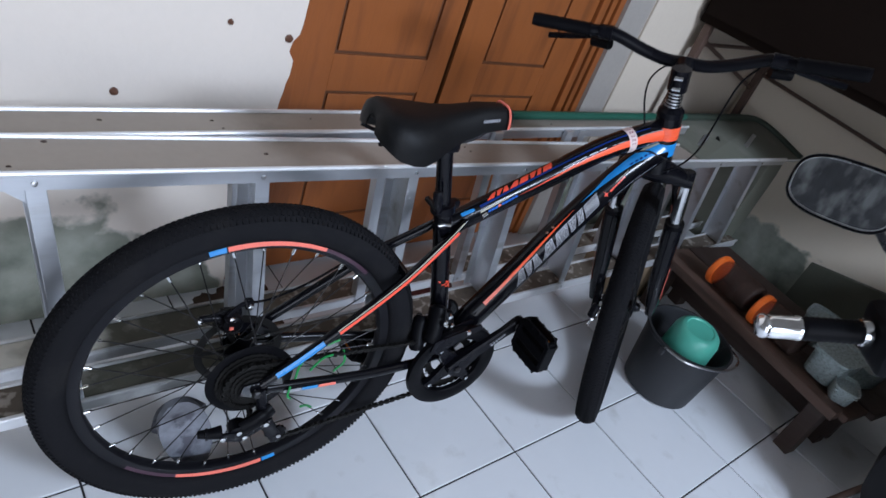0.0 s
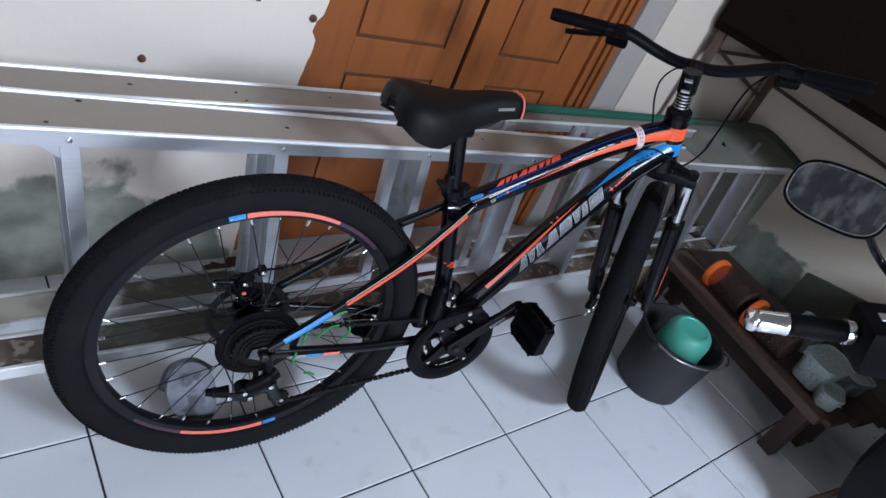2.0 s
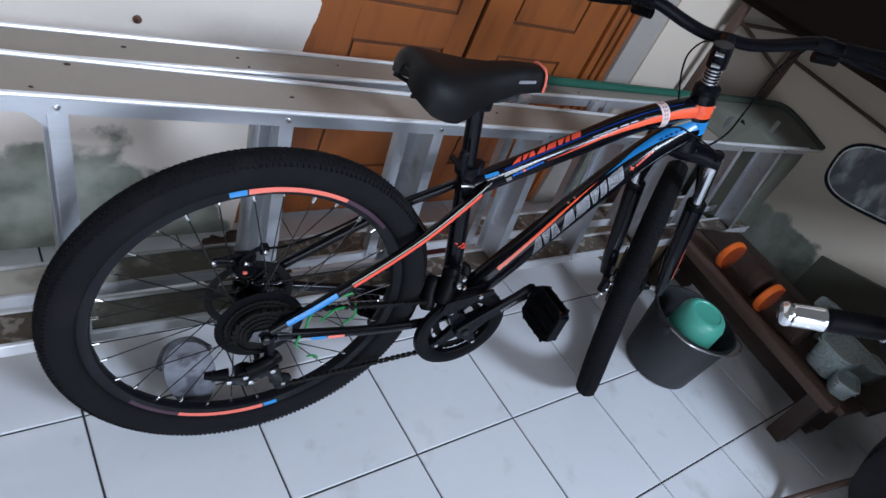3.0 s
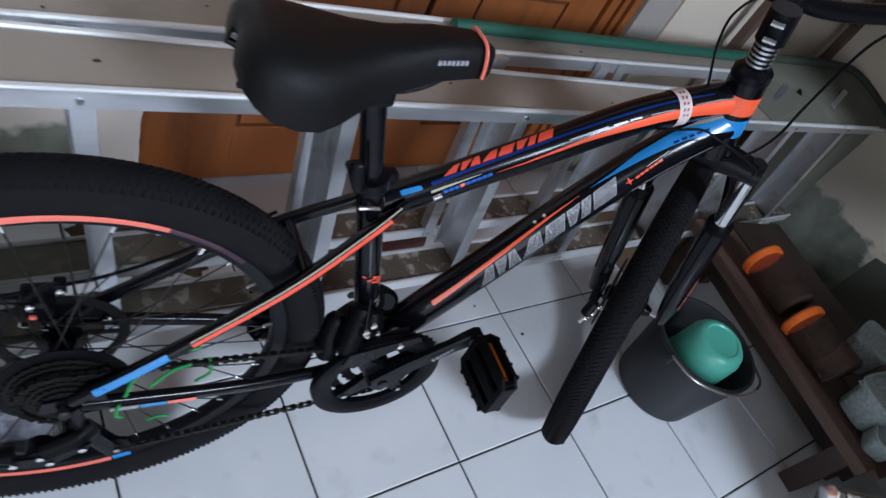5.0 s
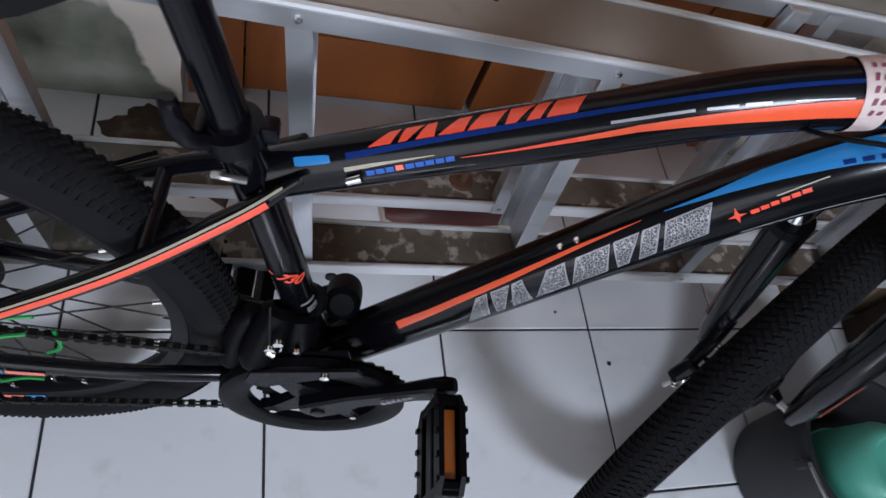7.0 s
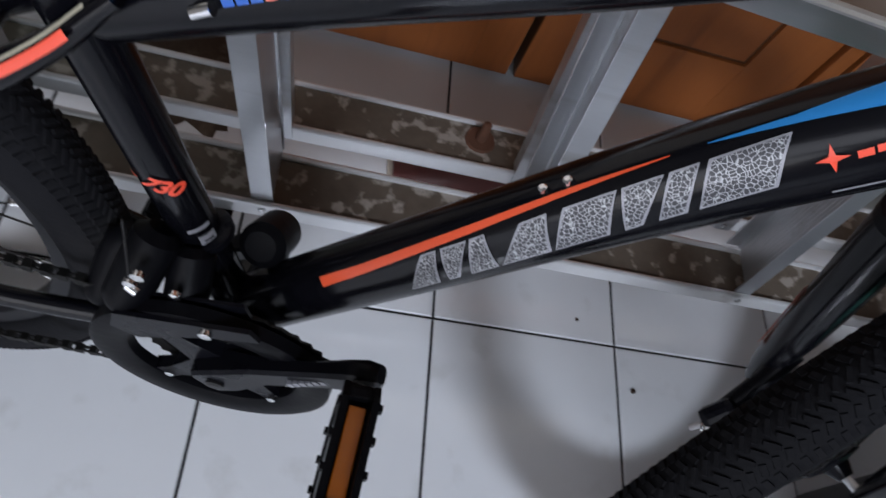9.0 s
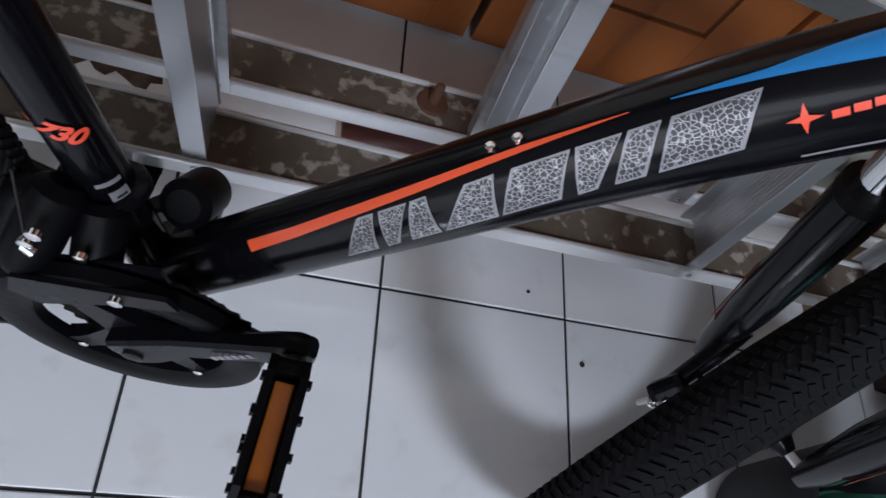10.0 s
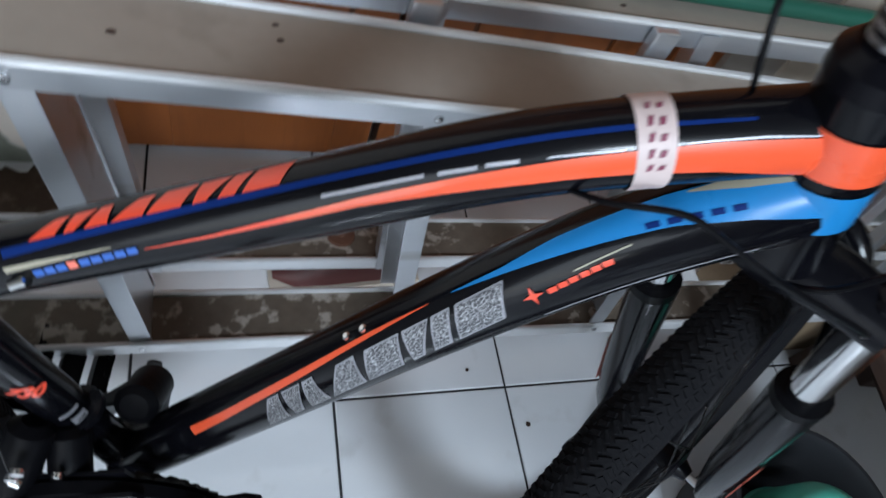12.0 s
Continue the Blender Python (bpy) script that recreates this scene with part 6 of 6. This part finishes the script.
for k in range(49):
    a = 2 * math.pi * k / 48
    c, q = math.cos(a), math.sin(a)
    rim_pts.append((0.0710 * (1 if c > 0 else -1) * abs(c) ** 0.65, -0.0052, 0.0424 * (1 if q > 0 else -1) * abs(q) ** 0.65 * (1 + 0.05 * c)))
part("glass_edge", sweep(rim_pts, 0.0009, 6, Vector((0, 1, 0))), STEEL, mirror, "thin bright edge of the glass", smooth=True)
part("mirror_arm", sweep(smooth_path([mm @ Vector((0.06, 0.02, -0.03)), MIRROR_AT + Vector((0.10, -0.09, -0.06)), G1 + gd * 0.09 + Vector((0.0, 0, 0.03))]), 0.006, 10), BLACK_METAL, moto, smooth=True)
# column, fairing and wheels, further back
part("steering_column", sweep([(0.14, -0.90, 0.80), (0.40, -1.02, 0.80), (0.74, -1.06, 0.62)], [0.02, 0.03, 0.05], 14), BLACK_METAL, moto, smooth=True)
body = bmesh.new()
rings = []
for x, w, h, z in ((0.655, 0.10, 0.12, 0.30), (0.665, 0.17, 0.20, 0.33), (0.70, 0.215, 0.26, 0.36), (0.80, 0.230, 0.30, 0.40), (1.05, 0.232, 0.31, 0.42), (1.35, 0.21, 0.28, 0.46), (1.55, 0.15, 0.20, 0.48), (1.62, 0.06, 0.10, 0.48)):
    ring = []
    for k in range(32):
        c, q = math.cos(2 * math.pi * k / 32), math.sin(2 * math.pi * k / 32)
        ring.append(body.verts.new((x, -1.040 + w * (1 if c > 0 else -1) * abs(c) ** 0.45, z + h * (1 if q > 0 else -1) * abs(q) ** 0.6)))
    rings.append(ring)
for a, b in zip(rings, rings[1:]):
    for k in range(32):
        body.faces.new((a[k], a[(k + 1) % 32], b[(k + 1) % 32], b[k]))
body.faces.new(rings[0])
body.faces.new(rings[-1])
part("fairing", body, BIKE_BODY, moto, "black fairing", smooth=True)
part("panel_screw", lathe([(0.006, 0), (0.006, 0.002), (0.003, 0.003)], 12, Matrix.Translation((1.08, -0.806, 0.17)) @ Matrix.Rotation(radians(-90), 4, "X")), STEEL, moto, smooth=True)
part("side_stand", sweep(smooth_path([(0.78, -0.86, 0.16), (0.70, -0.82, 0.07), (0.630, -0.792, 0.012), (0.600, -0.782, 0.009)]), 0.009, 10), RUST_PAINT, moto, "brown steel side stand", smooth=True)
# cowl out of view, added so that its shadow darkens the floor by the bench
cowl = bmesh.new()
rings = []
for z, x, y, w, h in ((0.50, 0.84, -1.04, 0.10, 0.09), (0.56, 0.82, -1.04, 0.135, 0.12), (0.68, 0.80, -1.04, 0.14, 0.13), (0.80, 0.80, -1.04, 0.13, 0.13), (0.88, 0.80, -1.04, 0.10, 0.10), (0.91, 0.80, -1.04, 0.05, 0.05)):
    rings.append([cowl.verts.new((x + w * math.cos(a), y + h * math.sin(a), z)) for a in [2 * math.pi * k / 24 for k in range(24)]])
for a, b in zip(rings, rings[1:]):
    for k in range(24):
        cowl.faces.new((a[k], a[(k + 1) % 24], b[(k + 1) % 24], b[k]))
cowl.faces.new(rings[0])
cowl.faces.new(rings[-1])
part("front_cowl", cowl, BIKE_BODY, moto, "black cowl out of view, added to shade the floor", smooth=True)
for x, y in ((0.40, -1.30), (1.35, -1.42)):
    part("wheel", lathe([(0.20, -0.03), (0.24, -0.04), (0.27, -0.02), (0.27, 0.02), (0.24, 0.04), (0.20, 0.03)], 40, Matrix.Translation((x, y, 0.27)) @ TURN_Y, closed=True), RUBBER, moto, smooth=True)

# a speck of dirt on the tiles
for x, y, r in ((0.326, -0.069, 0.0045), (0.235, 0.035, 0.003), (-0.94, -0.36, 0.004)):
    speck = part("pebble", lathe([(0.0, 0.0002), (r, 0.0002), (r * 0.9, 0.0016), (0.0, 0.0022)], 9, Matrix.Translation((x, y, 0))), CONTENTS, smooth=True)
    tagged(speck, "tiny dark pebble on the white tiles", "pebble", "pebbles on the floor")

# thin uneven dark brown patch on the tiles at the foot of the door post
BROWN_PATCH = material("dark_brown_patch", (0.075, 0.054, 0.041), 0.9, vary=0.5, scale=22, fine=140, bump=0.6, spec=0.1, dirt=(0.15, 0.12, 0.095), dirt_scale=30, dirt_lo=0.55, dirt_hi=0.7)
rnd = random.Random(11)
bm = bmesh.new()
rings = []
turns = [2 * math.pi * k / 64 for k in range(64)]
ragged = [rnd.uniform(0.86, 1.08) * (1 + 0.10 * math.sin(5 * a + 1) + 0.07 * math.sin(9 * a)) for a in turns]
for f, z in ((1.0, 0.0004), (0.94, 0.0022), (0.7, 0.0042), (0.4, 0.0056), (0.12, 0.0060)):
    rings.append([bm.verts.new((-0.440 + 0.145 * f * r * math.cos(a), min(0.4585, 0.360 + 0.115 * f * r * math.sin(a)), z + (rnd.uniform(0, 0.0016) if f < 0.9 else 0)))
                  for a, r in zip(turns, ragged)])
for a, b in zip(rings, rings[1:]):
    for k in range(64):
        bm.faces.new((a[k], a[(k + 1) % 64], b[(k + 1) % 64], b[k]))
bm.faces.new(rings[-1])
tagged(part("soil", bm, BROWN_PATCH, smooth=True), "thin uneven dark brown patch on the tiles by the door post", "soil", kind="stuff")

# ---------------------------------------------------------------- floor of white tiles with dark joints
floor = setting("floor", box(-3.12, 1.87, -3.12, 0.62, -0.05, -0.004), GROUT, "white glazed floor tiles with thin dark joints")
TS, J = 0.30, 0.0042
bm = bmesh.new()
box_into(bm, J / 2, TS - J / 2, J / 2, TS - J / 2, -0.012, 0.0, 0.0)
top_edges = [e for e in bm.edges if all(v.co.z > -0.001 for v in e.verts)]
bmesh.ops.bevel(bm, geom=top_edges, offset=0.0016, segments=1, affect="EDGES")
first = None
rnd = random.Random(7)
for i in range(-10, 6):
    for j in range(-10, 2):
        m = Matrix.Translation((i * TS, j * TS, rnd.uniform(-0.0006, 0.0002))) @ Euler((rnd.uniform(-0.0012, 0.0012), rnd.uniform(-0.0012, 0.0012), 0)).to_matrix().to_4x4()
        if first is None:
            first = part("tile", bm, TILE, floor, matrix=m)
        else:
            reuse("tile", first.data, floor, m)
